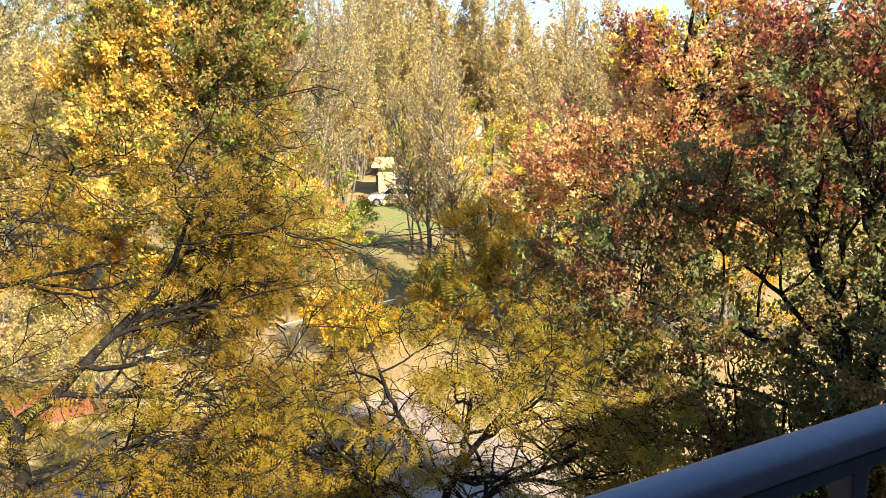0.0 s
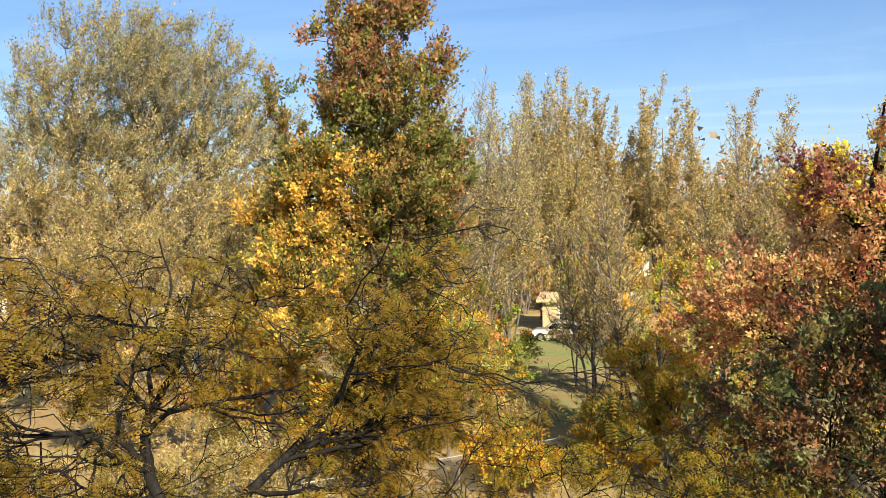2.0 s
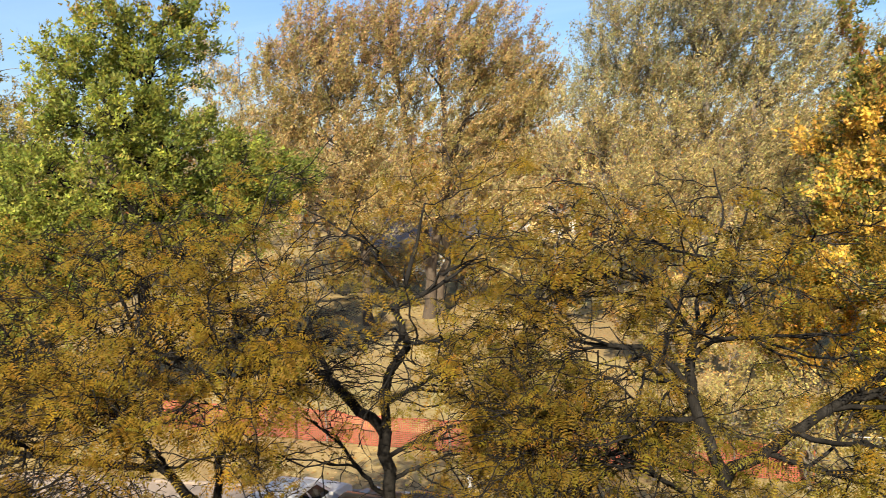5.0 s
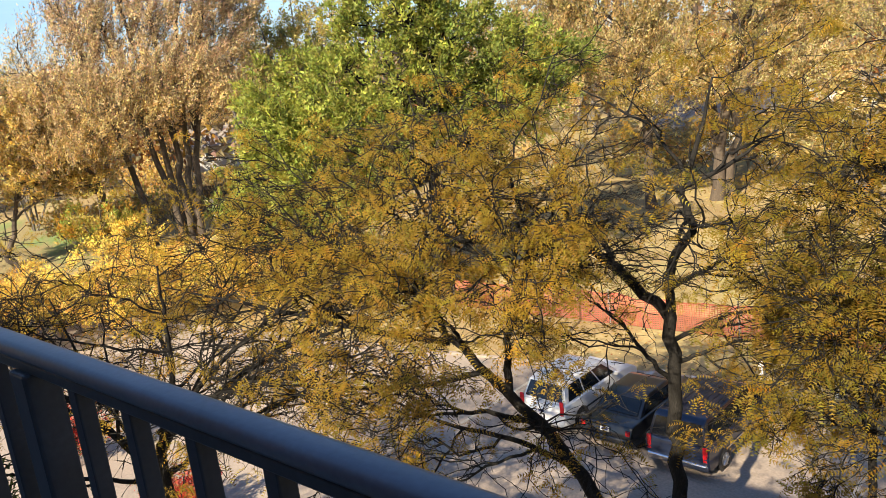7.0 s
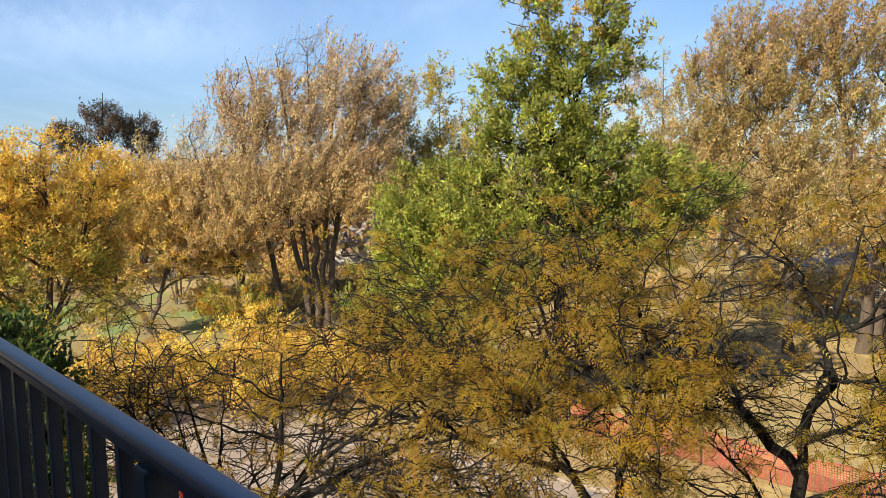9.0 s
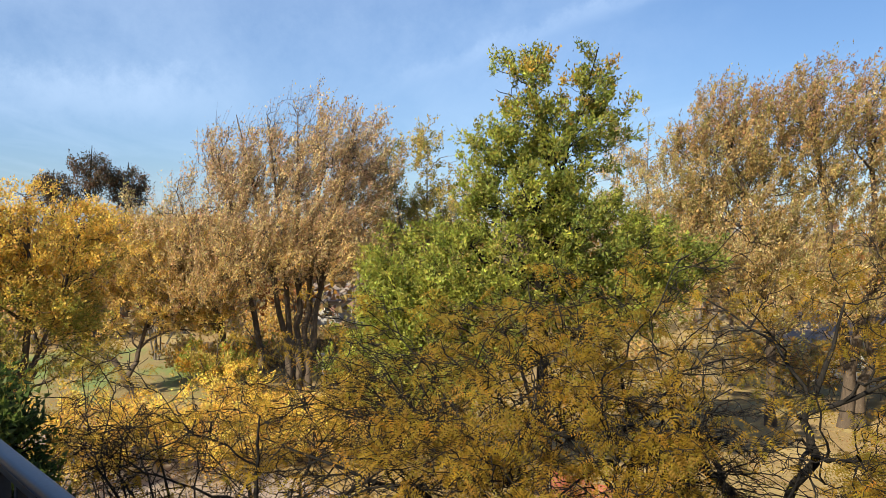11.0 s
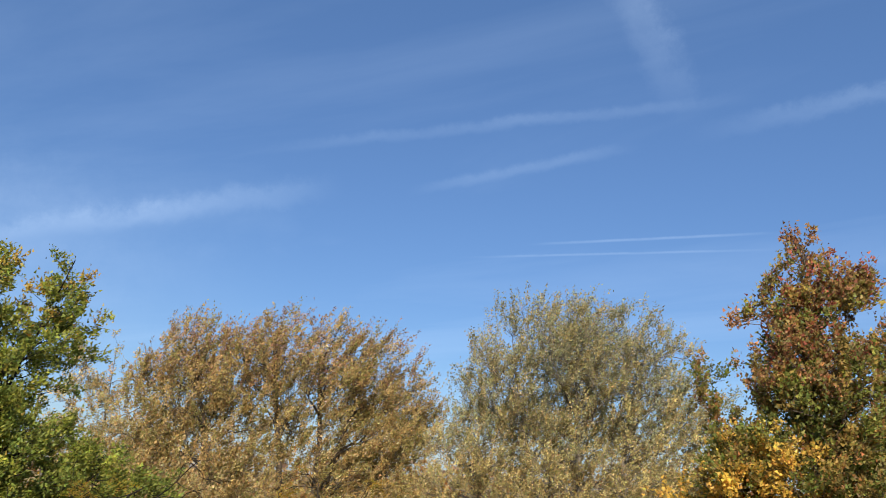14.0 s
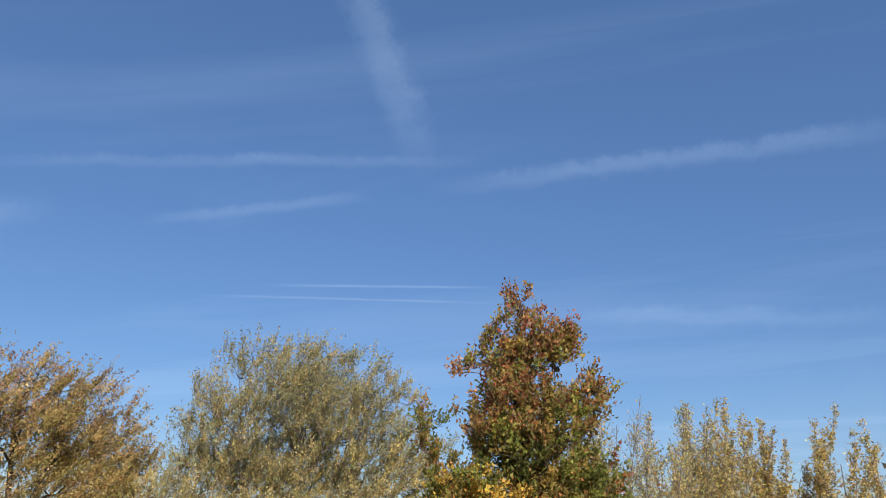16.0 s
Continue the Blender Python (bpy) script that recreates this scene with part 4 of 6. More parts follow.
def big_trees():
    # the tall gum: red at the top, green in the middle, a yellow flank
    tree("sweetgum_tree", "tall sweetgum turning red at top, green and yellow below", "tree", spot(16.0, 32),
         [[(0, 0, 0, 0.26), (0.05, 0, 5, 0.2), (0.0, 0, 11, 0.14), (0.1, 0, 16.4, 0.07), (0.0, 0, 19.6, 0.02)]],
         [(0.0, 0, 17.6, 1.5, 1.5, 2.5), (1.0, 0, 17.6, 1.2, 1.2, 1.5), (-2.3, 0, 16.4, 0.55, 0.7, 1.7), (-3.5, 0, 14.4, 0.6, 0.7, 1.5), (0.2, 0, 14.4, 2.6, 2.4, 2.4), (2.5, 0, 15.2, 1.0, 1.2, 1.8), (-0.2, 0, 11.6, 3.7, 3.2, 2.6),
          (-2.8, -0.8, 9.8, 2.5, 2.2, 2.8), (-1.6, -1.4, 6.6, 2.8, 2.0, 2.0), (1.4, 0, 8.8, 2.4, 2.4, 2.2), (2.0, 0, 11.8, 2.0, 2, 2.2)],
         n=(60, 230, 1500), leaves=112000, size=0.135, loose=0.3, aspect=0.75, bark=BARK_BROWN, seed=11, wind=0.05, up=0.6, stray=0.3, clump=0.8, spray=(4, 0.75), spread=0.085,
         palette=[((0.718, 0.47, 0.099), times(flank(0, 0.6, -1.2), flank(2, 13.4, 12), 9.0)), ((0.607, 0.403, 0.077), times(flank(0, 1.4, -2), flank(2, 13.5, 10), 1.2)),
                  ((0.171, 0.193, 0.0475), times(flank(2, 19, 13), 4.0)), ((0.242, 0.27, 0.0571), 0.5), ((0.34, 0.241, 0.0714), 1.0), ((0.269, 0.211, 0.0618), 1.2), ((0.305, 0.163, 0.0809), times(flank(2, 12, 18), 1.8)),
                  ((0.413, 0.203, 0.0762), 0.4), ((0.377, 0.115, 0.0714), times(flank(2, 14, 19), 1.0)), ((0.222, 0.188, 0.0721), 1.8), ((0.36, 0.126, 0.0571), times(flank(0, 1.2, 3.0), 1.5))])
    # pale willowy tree
    tree("willow_tree", "pale grey-green willow with thin airy autumn crown", "tree", spot(31.2, 45),
         [[(-0.4, 0, 0, 0.30), (-0.8, 0, 4, 0.24), (-1.6, 0, 9, 0.17), (-3.0, 0, 15, 0.06), (-3.4, 0, 18.5, 0.02)], [(0.9, 0, 0, 0.28), (1.6, 0, 5, 0.22), (2.4, 0, 11, 0.15), (3.4, 0, 17, 0.05)],
          [(0.1, 0.4, 0, 0.3), (0.3, 0.4, 7, 0.2), (0.2, 0, 13, 0.12), (0.1, 0, 19, 0.03)], [(-4.2, 0.6, 0, 0.2), (-4.6, 0.4, 6, 0.14), (-5.6, 0.2, 12, 0.05)]],
         [(-2.2, 0, 16.6, 4.2, 4.2, 4.0), (2.6, 0, 16.2, 4.0, 4.2, 3.8), (0.3, 0, 17.4, 3.4, 4.0, 3.2), (0.2, 0.6, 13.4, 5.6, 4.0, 3.0), (-5.0, 0, 13.2, 2.4, 3.2, 4.2), (0, 0, 10.5, 7.2, 4.6, 4.0), (6.2, 0, 13.0, 2.4, 3.2, 4.4), (-2.6, -3.4, 7.4, 3.6, 2.4, 2.8), (2.6, -3.4, 7.6, 3.8, 2.4, 2.8), (5.6, -1, 8.6, 2.6, 3, 3), (-6.8, 0, 9.6, 2.2, 3, 4.0)],
         n=(66, 350, 2600), leaves=205000, size=0.12, bark=BARK_GREY, seed=22, spray=(5, 1.05), clump=1.2, stray=0.25, wind=0.22, up=0.85, spread=0.075, rise=(0.3, 0.2, 0.15), twig=0.014,
         palette=[((0.44, 0.379, 0.169), 1.0), ((0.545, 0.441, 0.196), times(flank(2, 16, 8), 1.5)), ((0.377, 0.309, 0.151), 0.6), ((0.303, 0.275, 0.12), 0.7), ((0.315, 0.309, 0.181), times(flank(2, 11, 17), 2.4))], aspect=0.55)
    # broad golden brown tree
    tree("silver_maple_tree", "broad golden-brown maple with wind-blown upper shoots", "tree", spot(50.6, 49),
         [[(0.6, 0, 0, 0.36), (1.0, 0, 5, 0.28), (2.6, 0, 11, 0.18), (4.5, 0, 17, 0.05)], [(-3, -1.5, 0, 0.3), (-3, -1.3, 4, 0.25), (-4, -0.8, 10, 0.16), (-5.4, 0, 15.5, 0.05)],
          [(0.9, 0.3, 0, 0.34), (0.4, 0.3, 6, 0.26), (-0.6, 0, 13, 0.15), (-1.4, 0, 18, 0.04)], [(1.3, 0.2, 0, 0.32), (1.9, 0.2, 6, 0.24), (1.9, 0, 12, 0.16), (1.4, 0, 18, 0.04)]],
         [(0.0, 0, 15.2, 5.6, 5.2, 4.6), (-5.2, 0, 15.0, 3.6, 4.2, 3.8), (5.0, 0, 15.0, 3.0, 4.2, 4.2), (-7.8, 0, 12.8, 2.2, 3.2, 3.8), (-3.4, -1, 9.4, 5.0, 4.2, 3.4), (4.6, -0.6, 10.0, 3.6, 3.6, 3.2), (-1.8, -3.6, 7.0, 4.6, 2.4, 2.4), (5.2, -2.6, 7.2, 3.0, 2.4, 2.2), (7.4, 0, 11.4, 2.4, 3, 4.0), (-9.2, 0, 9.0, 2.2, 3, 3.4)],
         n=(70, 340, 2700), leaves=215000, size=0.128, bark=BARK_BROWN, seed=33, spray=(4, 1.15), clump=1.15, loose=0.35, stray=0.2, wind=0.38, up=0.85, spread=0.075, rise=(0.32, 0.22, 0.2),
         palette=[((0.455, 0.339, 0.151), 1.3), ((0.396, 0.283, 0.111), 1.0), ((0.571, 0.472, 0.257), times(flank(2, 14, 6), 1.6)), ((0.355, 0.219, 0.133), times(flank(2, 14, 19), 1.4)), ((0.266, 0.225, 0.0776), 0.5), ((0.367, 0.314, 0.122), 0.9)])
    # green oak; side light is put into the leaf hues, paler left, darker right
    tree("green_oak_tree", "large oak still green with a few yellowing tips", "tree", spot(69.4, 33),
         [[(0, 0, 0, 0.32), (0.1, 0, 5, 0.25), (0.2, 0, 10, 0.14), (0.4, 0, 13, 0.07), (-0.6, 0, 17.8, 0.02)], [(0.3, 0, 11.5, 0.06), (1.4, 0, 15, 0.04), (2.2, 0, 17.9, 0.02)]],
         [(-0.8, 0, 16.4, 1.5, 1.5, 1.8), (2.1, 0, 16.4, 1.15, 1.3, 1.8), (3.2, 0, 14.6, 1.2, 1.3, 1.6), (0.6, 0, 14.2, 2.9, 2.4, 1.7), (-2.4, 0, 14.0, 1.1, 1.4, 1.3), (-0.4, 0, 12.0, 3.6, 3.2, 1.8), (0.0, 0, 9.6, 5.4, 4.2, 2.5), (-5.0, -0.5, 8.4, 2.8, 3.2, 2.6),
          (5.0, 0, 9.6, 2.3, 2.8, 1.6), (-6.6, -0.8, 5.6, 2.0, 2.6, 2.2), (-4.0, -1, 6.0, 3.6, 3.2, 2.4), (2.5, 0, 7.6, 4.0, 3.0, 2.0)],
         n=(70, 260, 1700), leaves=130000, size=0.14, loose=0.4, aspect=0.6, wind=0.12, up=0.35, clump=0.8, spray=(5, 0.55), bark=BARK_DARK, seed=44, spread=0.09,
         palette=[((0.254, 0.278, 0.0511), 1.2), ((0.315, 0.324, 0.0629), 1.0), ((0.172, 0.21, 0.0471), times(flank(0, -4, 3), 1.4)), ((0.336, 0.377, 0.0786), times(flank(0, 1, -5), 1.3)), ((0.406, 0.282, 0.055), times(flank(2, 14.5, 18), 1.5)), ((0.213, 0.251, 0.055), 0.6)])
    # brown many-stemmed tree
    tree("river_birch_tree", "many-stemmed tree with orange-brown thinning crown", "tree", spot(86.4, 54),
         [[(0.3 * k - 0.6, 0.3 * (k % 2), 0, 0.25), ((0.3 * k - 0.6) * 1.5, 0.2, 4, 0.2), ((0.3 * k - 0.6) * 3.5, 0, 10, 0.14), ((0.3 * k - 0.6) * 6.5, 0, 18.0, 0.03)] for k in range(5)]
         + [[(-2.4, 1, 0, 0.24), (-2.6, 1, 4, 0.2), (-3.6, 0.8, 9, 0.13), (-5.0, 0, 15, 0.03)], [(-4.7, 1.5, 0, 0.22), (-4.9, 1.5, 4, 0.17), (-6.0, 0.8, 8, 0.1), (-7.6, 0, 13, 0.03)]],
         [(0.6, 0, 15.0, 4.4, 4.4, 4.6), (4.6, 0, 14.0, 2.2, 3.4, 4.4), (-4.4, 0, 13.4, 3.4, 4, 4.4), (-8.0, 0, 10.2, 2.8, 3.2, 3.2), (-2, -1, 9.8, 7.0, 4.4, 2.8), (-4.4, -3.0, 7.6, 4.2, 2.2, 2.0), (2.4, -2.6, 9.2, 3.2, 2.2, 2.4), (-7.2, -1.0, 7.0, 3.4, 2.6, 2.4)],
         n=(70, 300, 2200), leaves=150000, size=0.135, bark=BARK_BROWN, seed=55, spray=(4, 1.25), clump=1.1, loose=0.4, stray=0.2, wind=0.32, up=1.0, spread=0.075, rise=(0.35, 0.28, 0.3), twig=0.014,
         bare_top=lambda p: np.where((p[:, 2] > 17.0) & (p[:, 0] < 1.2), 0.05, np.where((p[:, 0] < -5.5) & (p[:, 2] > 11.5), 0.25, np.clip(1.4 - p[:, 2] / 28, 0.3, 1.0))),
         palette=[((0.422, 0.302, 0.18), times(flank(2, 8, 15), 2.0)), ((0.548, 0.431, 0.229), 1.0), ((0.589, 0.444, 0.194), times(flank(2, 13, 7), 1.4)), ((0.503, 0.374, 0.206), 1.0), ((0.632, 0.41, 0.109), times(flank(2, 10, 6), 0.5))])


def locust(label, place, stem, limbs, seed, leaves, palette, spread_z=0.45, counts=(6, 6, 5, 2), reach=(0.9, 0.8, 0.62, 0.55), bare=None, slim=1.0):
    """A honey locust: every branch throws shorter side branches outward, zigzag and nearly level, down to fine twigs with hanging feathery leaves."""
    rng = np.random.default_rng(seed)
    top = empty("honey_locust_tree", place, label, "tree", "honey locusts by the car park")
    V, Q, base = [], [], 0

    def put(P, R, sides):
        nonlocal base
        v, q = tubes(P, R, sides)
        V.append(v)
        Q.append(q + base)
        base += len(v)

    lines = []
    for line in [stem] + list(limbs):
        s = np.array(line, dtype=float)
        s[:, 3] *= slim
        t = np.linspace(0, len(s) - 1, 18)
        L = np.stack([np.interp(t, np.arange(len(s)), s[:, i]) for i in range(4)], axis=1)
        for _ in range(2):
            L[1:-1] = 0.5 * L[1:-1] + 0.25 * (L[:-2] + L[2:])
        L[1:-1, :3] += rng.normal(size=(16, 3)) * L[1:-1, 3:4] * 0.3
        if L[0, 2] < 0.05:
            L[0, 2] -= 0.1
            L[0, 3] *= 1.4
        put(L[None, :, :3], L[None, :, 3], 10)
        lines.append(L)
    P = np.stack([L[:, :3] for L in lines[1:]])
    R = np.stack([L[:, 3] for L in lines[1:]])
    heart = np.array(stem[-1][:2] + (0,)) if isinstance(stem[-1], tuple) else np.zeros(3)
    steps = ((11, 5), (8, 4), (5, 3), (3, 3))
    keep = []
    for lvl, (k, sides) in enumerate(steps):
        m, n, _ = P.shape
        length = np.linalg.norm(np.diff(P, axis=1), axis=2).sum(1)
        c = counts[lvl]
        par = np.repeat(np.arange(m), c)
        t = 0.2 + 0.8 * (np.tile(np.arange(c), m) + rng.random(m * c)) / c
        f = np.minimum(t, 0.999) * (n - 1)
        i = f.astype(int)
        w = (f - i)[:, None]
        p0 = P[par, i] * (1 - w) + P[par, i + 1] * w
        r0 = R[par, i] * (1 - w[:, 0]) + R[par, i + 1] * w[:, 0]
        tan = P[par, i + 1] - P[par, i]
        tan /= np.linalg.norm(tan, axis=1, keepdims=True) + 1e-9
        side = np.cross(tan, rng.normal(size=tan.shape))
        side /= np.linalg.norm(side, axis=1, keepdims=True) + 1e-9
        out = p0 - heart
        out[:, 2] = 0
        out /= np.linalg.norm(out, axis=1, keepdims=True) + 0.3
        d = tan * 0.55 + side * 0.9 + out * 0.35
        d[:, 2] = d[:, 2] * spread_z + (0.14, 0.06, 0.0, -0.12)[lvl]
        d /= np.linalg.norm(d, axis=1, keepdims=True)
        ln = length[par] * reach[lvl] * (0.55 + 0.8 * rng.random(m * c)) * (1.1 - 0.5 * t)
        ln = np.clip(ln, (0.9, 0.5, 0.25, 0.12)[lvl], (2.8, 1.6, 0.8, 0.34)[lvl])
        step = (ln / (k - 1))[:, None]
        pts = [p0]
        zig = rng.normal(size=d.shape)
        for j in range(k - 1):
            # each joint bends the other way than the one before, so that the line wavers
            zig = -0.45 * zig + rng.normal(size=d.shape) * 0.85
            d = d + zig * (0.30, 0.36, 0.40, 0.3)[lvl]
            d[:, 2] += (0.03, -0.01, -0.03, -0.10)[lvl]
            d /= np.linalg.norm(d, axis=1, keepdims=True)
            pts.append(pts[-1] + d * step)
        P2 = np.stack(pts, axis=1)
        ra = np.minimum(r0 * 0.66, 0.006 + ln * (0.017, 0.0135, 0.012, 0.012)[lvl])
        R2 = ra[:, None] * (1 - 0.72 * np.linspace(0, 1, k)[None]) + 0.0015
        R2 = np.maximum(R2, (0.010, 0.0075, 0.0055, 0.0035)[lvl])
        put(P2, R2, sides)
        P, R = P2, R2
        if lvl >= 2:
            keep.append(P2)
    ob = new("trunk", mesh_of("trunk", np.concatenate(V), [np.concatenate(Q)], BARK_LOCUST, smooth=True))
    ob.parent = top
    # leaves hang in tufts from the spurs; other spurs are bare already
    L = keep[-1]
    each = 10
    tufts = max(1, leaves // each)
    w = rng.choice(len(L), tufts)
    if bare:
        odds = np.array([bare(*L[k, -1]) for k in w])
        w = w[rng.random(tufts) < odds]
    tufts = len(w)
    root = L[w, rng.integers(1, 3, tufts)]
    pos = np.repeat(root, each, axis=0) + rng.normal(size=(tufts * each, 3)) * np.array([0.07, 0.07, 0.04])
    shade = np.repeat(rng.random(tufts), each)
    v, f, per = feather_leaves(rng, pos, 0.225, 6)
    hues = hue_pick(rng, pos, palette, shade, 0.06)
    ob = new("crown", mesh_of("crown", v, [f], LEAF_SOFT, hues=np.repeat(hues, per, axis=0)))
    ob.parent = top
    return top


def locusts():
    pal = [((0.32, 0.198, 0.0228), 1.0), ((0.258, 0.179, 0.0228), 1.0), ((0.289, 0.198, 0.0228), 1.0), ((0.382, 0.227, 0.0228), 0.4)]
    low = [((0.269, 0.169, 0.019), 1.0), ((0.211, 0.15, 0.019), 1.0), ((0.238, 0.164, 0.019), 1.0), ((0.33, 0.193, 0.019), 0.3)]
    dim = [((0.247, 0.179, 0.0228), 1.0), ((0.196, 0.16, 0.0228), 1.0)]
    green = [((0.341, 0.242, 0.0266), 0.9), ((0.289, 0.223, 0.0266), 1.0), ((0.238, 0.193, 0.0304), 0.7)]
    locust("honey locust forking wide, sparse olive-gold feathery leaves", spot(53.3, 13),
           [(0.05, 0, 0, 0.155), (0.0, 0, 3, 0.125), (0, 0, 5.85, 0.105)],
           [[(0, 0, 5.75, 0.095), (-0.6, 0, 6.45, 0.085), (-1.35, 0.1, 7.15, 0.07), (-1.75, 0.2, 7.8, 0.045), (-1.5, 0.3, 8.8, 0.015)],
            [(0, 0, 5.75, 0.085), (0.02, 0, 6.85, 0.075), (0.5, -0.1, 7.35, 0.066), (0.18, -0.1, 7.85, 0.058), (0.5, 0, 8.5, 0.042), (0.75, 0, 9.6, 0.015)],
            [(0, 0, 4.65, 0.045), (-0.35, 0, 5.05, 0.038), (-0.8, 0.2, 5.65, 0.025), (-1.4, 0.3, 6.1, 0.012)],
            [(0.15, -0.1, 7.9, 0.045), (0.9, 0.1, 8.2, 0.035), (1.7, 0.3, 8.7, 0.012)],
            [(0, 0, 6.3, 0.045), (0.9, 0.6, 6.6, 0.035), (2.0, 0.8, 6.9, 0.012)],
            [(0, 0, 5.4, 0.042), (0.8, -0.2, 5.9, 0.03), (1.9, -0.3, 6.1, 0.012)],
            [(0.05, 0, 5.0, 0.04), (0.9, 0.2, 5.3, 0.028), (2.1, 0.3, 5.3, 0.012)]], 101, 7000, pal, counts=(4, 4, 4, 2), bare=lambda x, y, z: 0.1 if z < 8.1 and -2.4 < x < 0.6 else 1.0)
    locust("honey locust with a low spreading crown, thin gold leaves", spot(29.2, 11),
           [(0.1, 0, 0, 0.19), (0.05, 0, 3, 0.16), (0, 0, 6.1, 0.13)],
           [[(0, 0, 6.0, 0.11), (-0.47, 0, 7.2, 0.095), (-0.5, 0, 7.7, 0.08), (0, 0.1, 8.5, 0.05), (0.2, 0, 9.6, 0.02)],
            [(-0.5, 0, 7.3, 0.06), (-0.95, 0, 7.75, 0.05), (-1.8, 0.1, 7.7, 0.035), (-2.7, 0.2, 7.9, 0.015)],
            [(0, 0, 6.0, 0.11), (0.6, 0, 6.5, 0.09), (1.45, 0.1, 7.2, 0.075), (2.05, 0.1, 7.8, 0.055), (2.5, 0, 8.9, 0.02)],
            [(1.45, 0.1, 7.2, 0.055), (2.0, 0, 7.3, 0.04), (2.7, 0, 7.6, 0.015)],
            [(-0.3, 0, 6.8, 0.05), (-1.2, -0.3, 6.8, 0.04), (-2.3, -0.3, 6.5, 0.015)],
            [(0.5, 0, 6.4, 0.05), (1.5, -0.4, 6.3, 0.04), (2.6, -0.5, 6.2, 0.015)],
            [(-0.4, 0.1, 7.9, 0.05), (-1.0, 0.2, 8.6, 0.035), (-1.6, 0.2, 9.0, 0.015)],
            [(0, 0, 5.5, 0.045), (-1.3, 0.2, 6.0, 0.032), (-2.7, 0.3, 6.3, 0.012)],
            [(0.1, 0, 5.4, 0.045), (1.4, -0.3, 5.6, 0.032), (3.2, -0.4, 5.8, 0.012)],
            [(0, 0, 5.3, 0.04), (0.4, -1.0, 5.7, 0.03), (1.0, -2.0, 5.8, 0.012)],
            [(0.1, 0, 4.8, 0.04), (1.2, -0.6, 5.0, 0.03), (2.6, -0.9, 5.0, 0.012)],
            [(0.1, 0, 4.2, 0.04), (-1.1, 0.5, 4.4, 0.03), (-2.6, 0.7, 4.6, 0.012)],
            [(0.1, 0, 4.1, 0.04), (1.0, 0.6, 4.3, 0.03), (2.4, 1.0, 4.4, 0.012)],
            [(0.05, 0, 4.7, 0.04), (-1.0, -0.6, 5.0, 0.03), (-2.2, -0.9, 5.2, 0.012)],
            [(1.9, 0.1, 7.6, 0.045), (2.5, 0.3, 8.2, 0.03), (3.0, 0.5, 8.4, 0.012)]], 102, 27000, low, counts=(6, 6, 5, 2), bare=lambda x, y, z: 0.6 if x < -1.2 else 1.0, slim=0.78)
    locust("leaning honey locust reaching over parked cars, gold leaves", spot(58.0, 12),
           [(0.25, 0, 0, 0.15), (0.1, 0, 2, 0.13), (-0.55, 0.1, 3.6, 0.11), (-1.6, 0.2, 4.9, 0.085), (-2.5, 0.3, 5.9, 0.065)],
           [[(-1.6, 0.2, 4.9, 0.07), (-1.5, 0.2, 6.2, 0.058), (-1.0, 0.2, 7.4, 0.045), (-1.4, 0.2, 9.0, 0.015)],
            [(-2.5, 0.3, 5.8, 0.06), (-4.0, 0.3, 6.1, 0.048), (-5.5, 0.4, 6.5, 0.033), (-7.4, 0.4, 7.0, 0.012)],
            [(-0.55, 0.1, 3.6, 0.055), (-1.6, 0, 4.2, 0.042), (-2.7, 0, 4.5, 0.03), (-4.0, 0, 5.2, 0.012)],
            [(-2.0, 0.2, 5.3, 0.05), (-3.2, -0.4, 5.3, 0.036), (-4.6, -0.8, 5.6, 0.024), (-6.2, -1.0, 5.9, 0.012)],
            [(-1.2, 0.1, 4.4, 0.05), (-1.9, -0.6, 5.0, 0.035), (-3.0, -1.2, 5.2, 0.012)],
            [(-2.7, 0.3, 6.4, 0.042), (-3.5, 0.2, 7.2, 0.03), (-4.1, 0.3, 8.2, 0.012)],
            [(-1.4, 0.2, 6.8, 0.042), (-2.0, -0.3, 7.6, 0.03), (-2.2, -0.6, 8.8, 0.012)],
            [(-2.2, 0.3, 5.6, 0.042), (-2.2, -0.8, 6.4, 0.03), (-2.6, -1.4, 7.3, 0.012)],
            [(-1.5, 0.2, 6.0, 0.04), (-0.9, -0.6, 6.8, 0.028), (-0.5, -1.0, 7.6, 0.012)],
            [(-2.5, 0.3, 5.8, 0.055), (-2.9, 0.3, 7.0, 0.045), (-2.6, 0.3, 8.0, 0.032), (-3.0, 0.2, 9.0, 0.012)],
            [(-1.5, 0.2, 6.3, 0.045), (-0.9, 0.2, 7.4, 0.035), (-0.4, 0.3, 8.4, 0.012)],
            [(-2.9, 0.3, 6.9, 0.06), (-4.2, 0.3, 7.5, 0.04), (-5.4, 0.4, 7.8, 0.015)]], 103, 19000, pal, counts=(6, 6, 5, 2), bare=lambda x, y, z: 0.55 if x < -4.4 or z < 5.7 else (0.12 if x > -0.1 else 1.0))
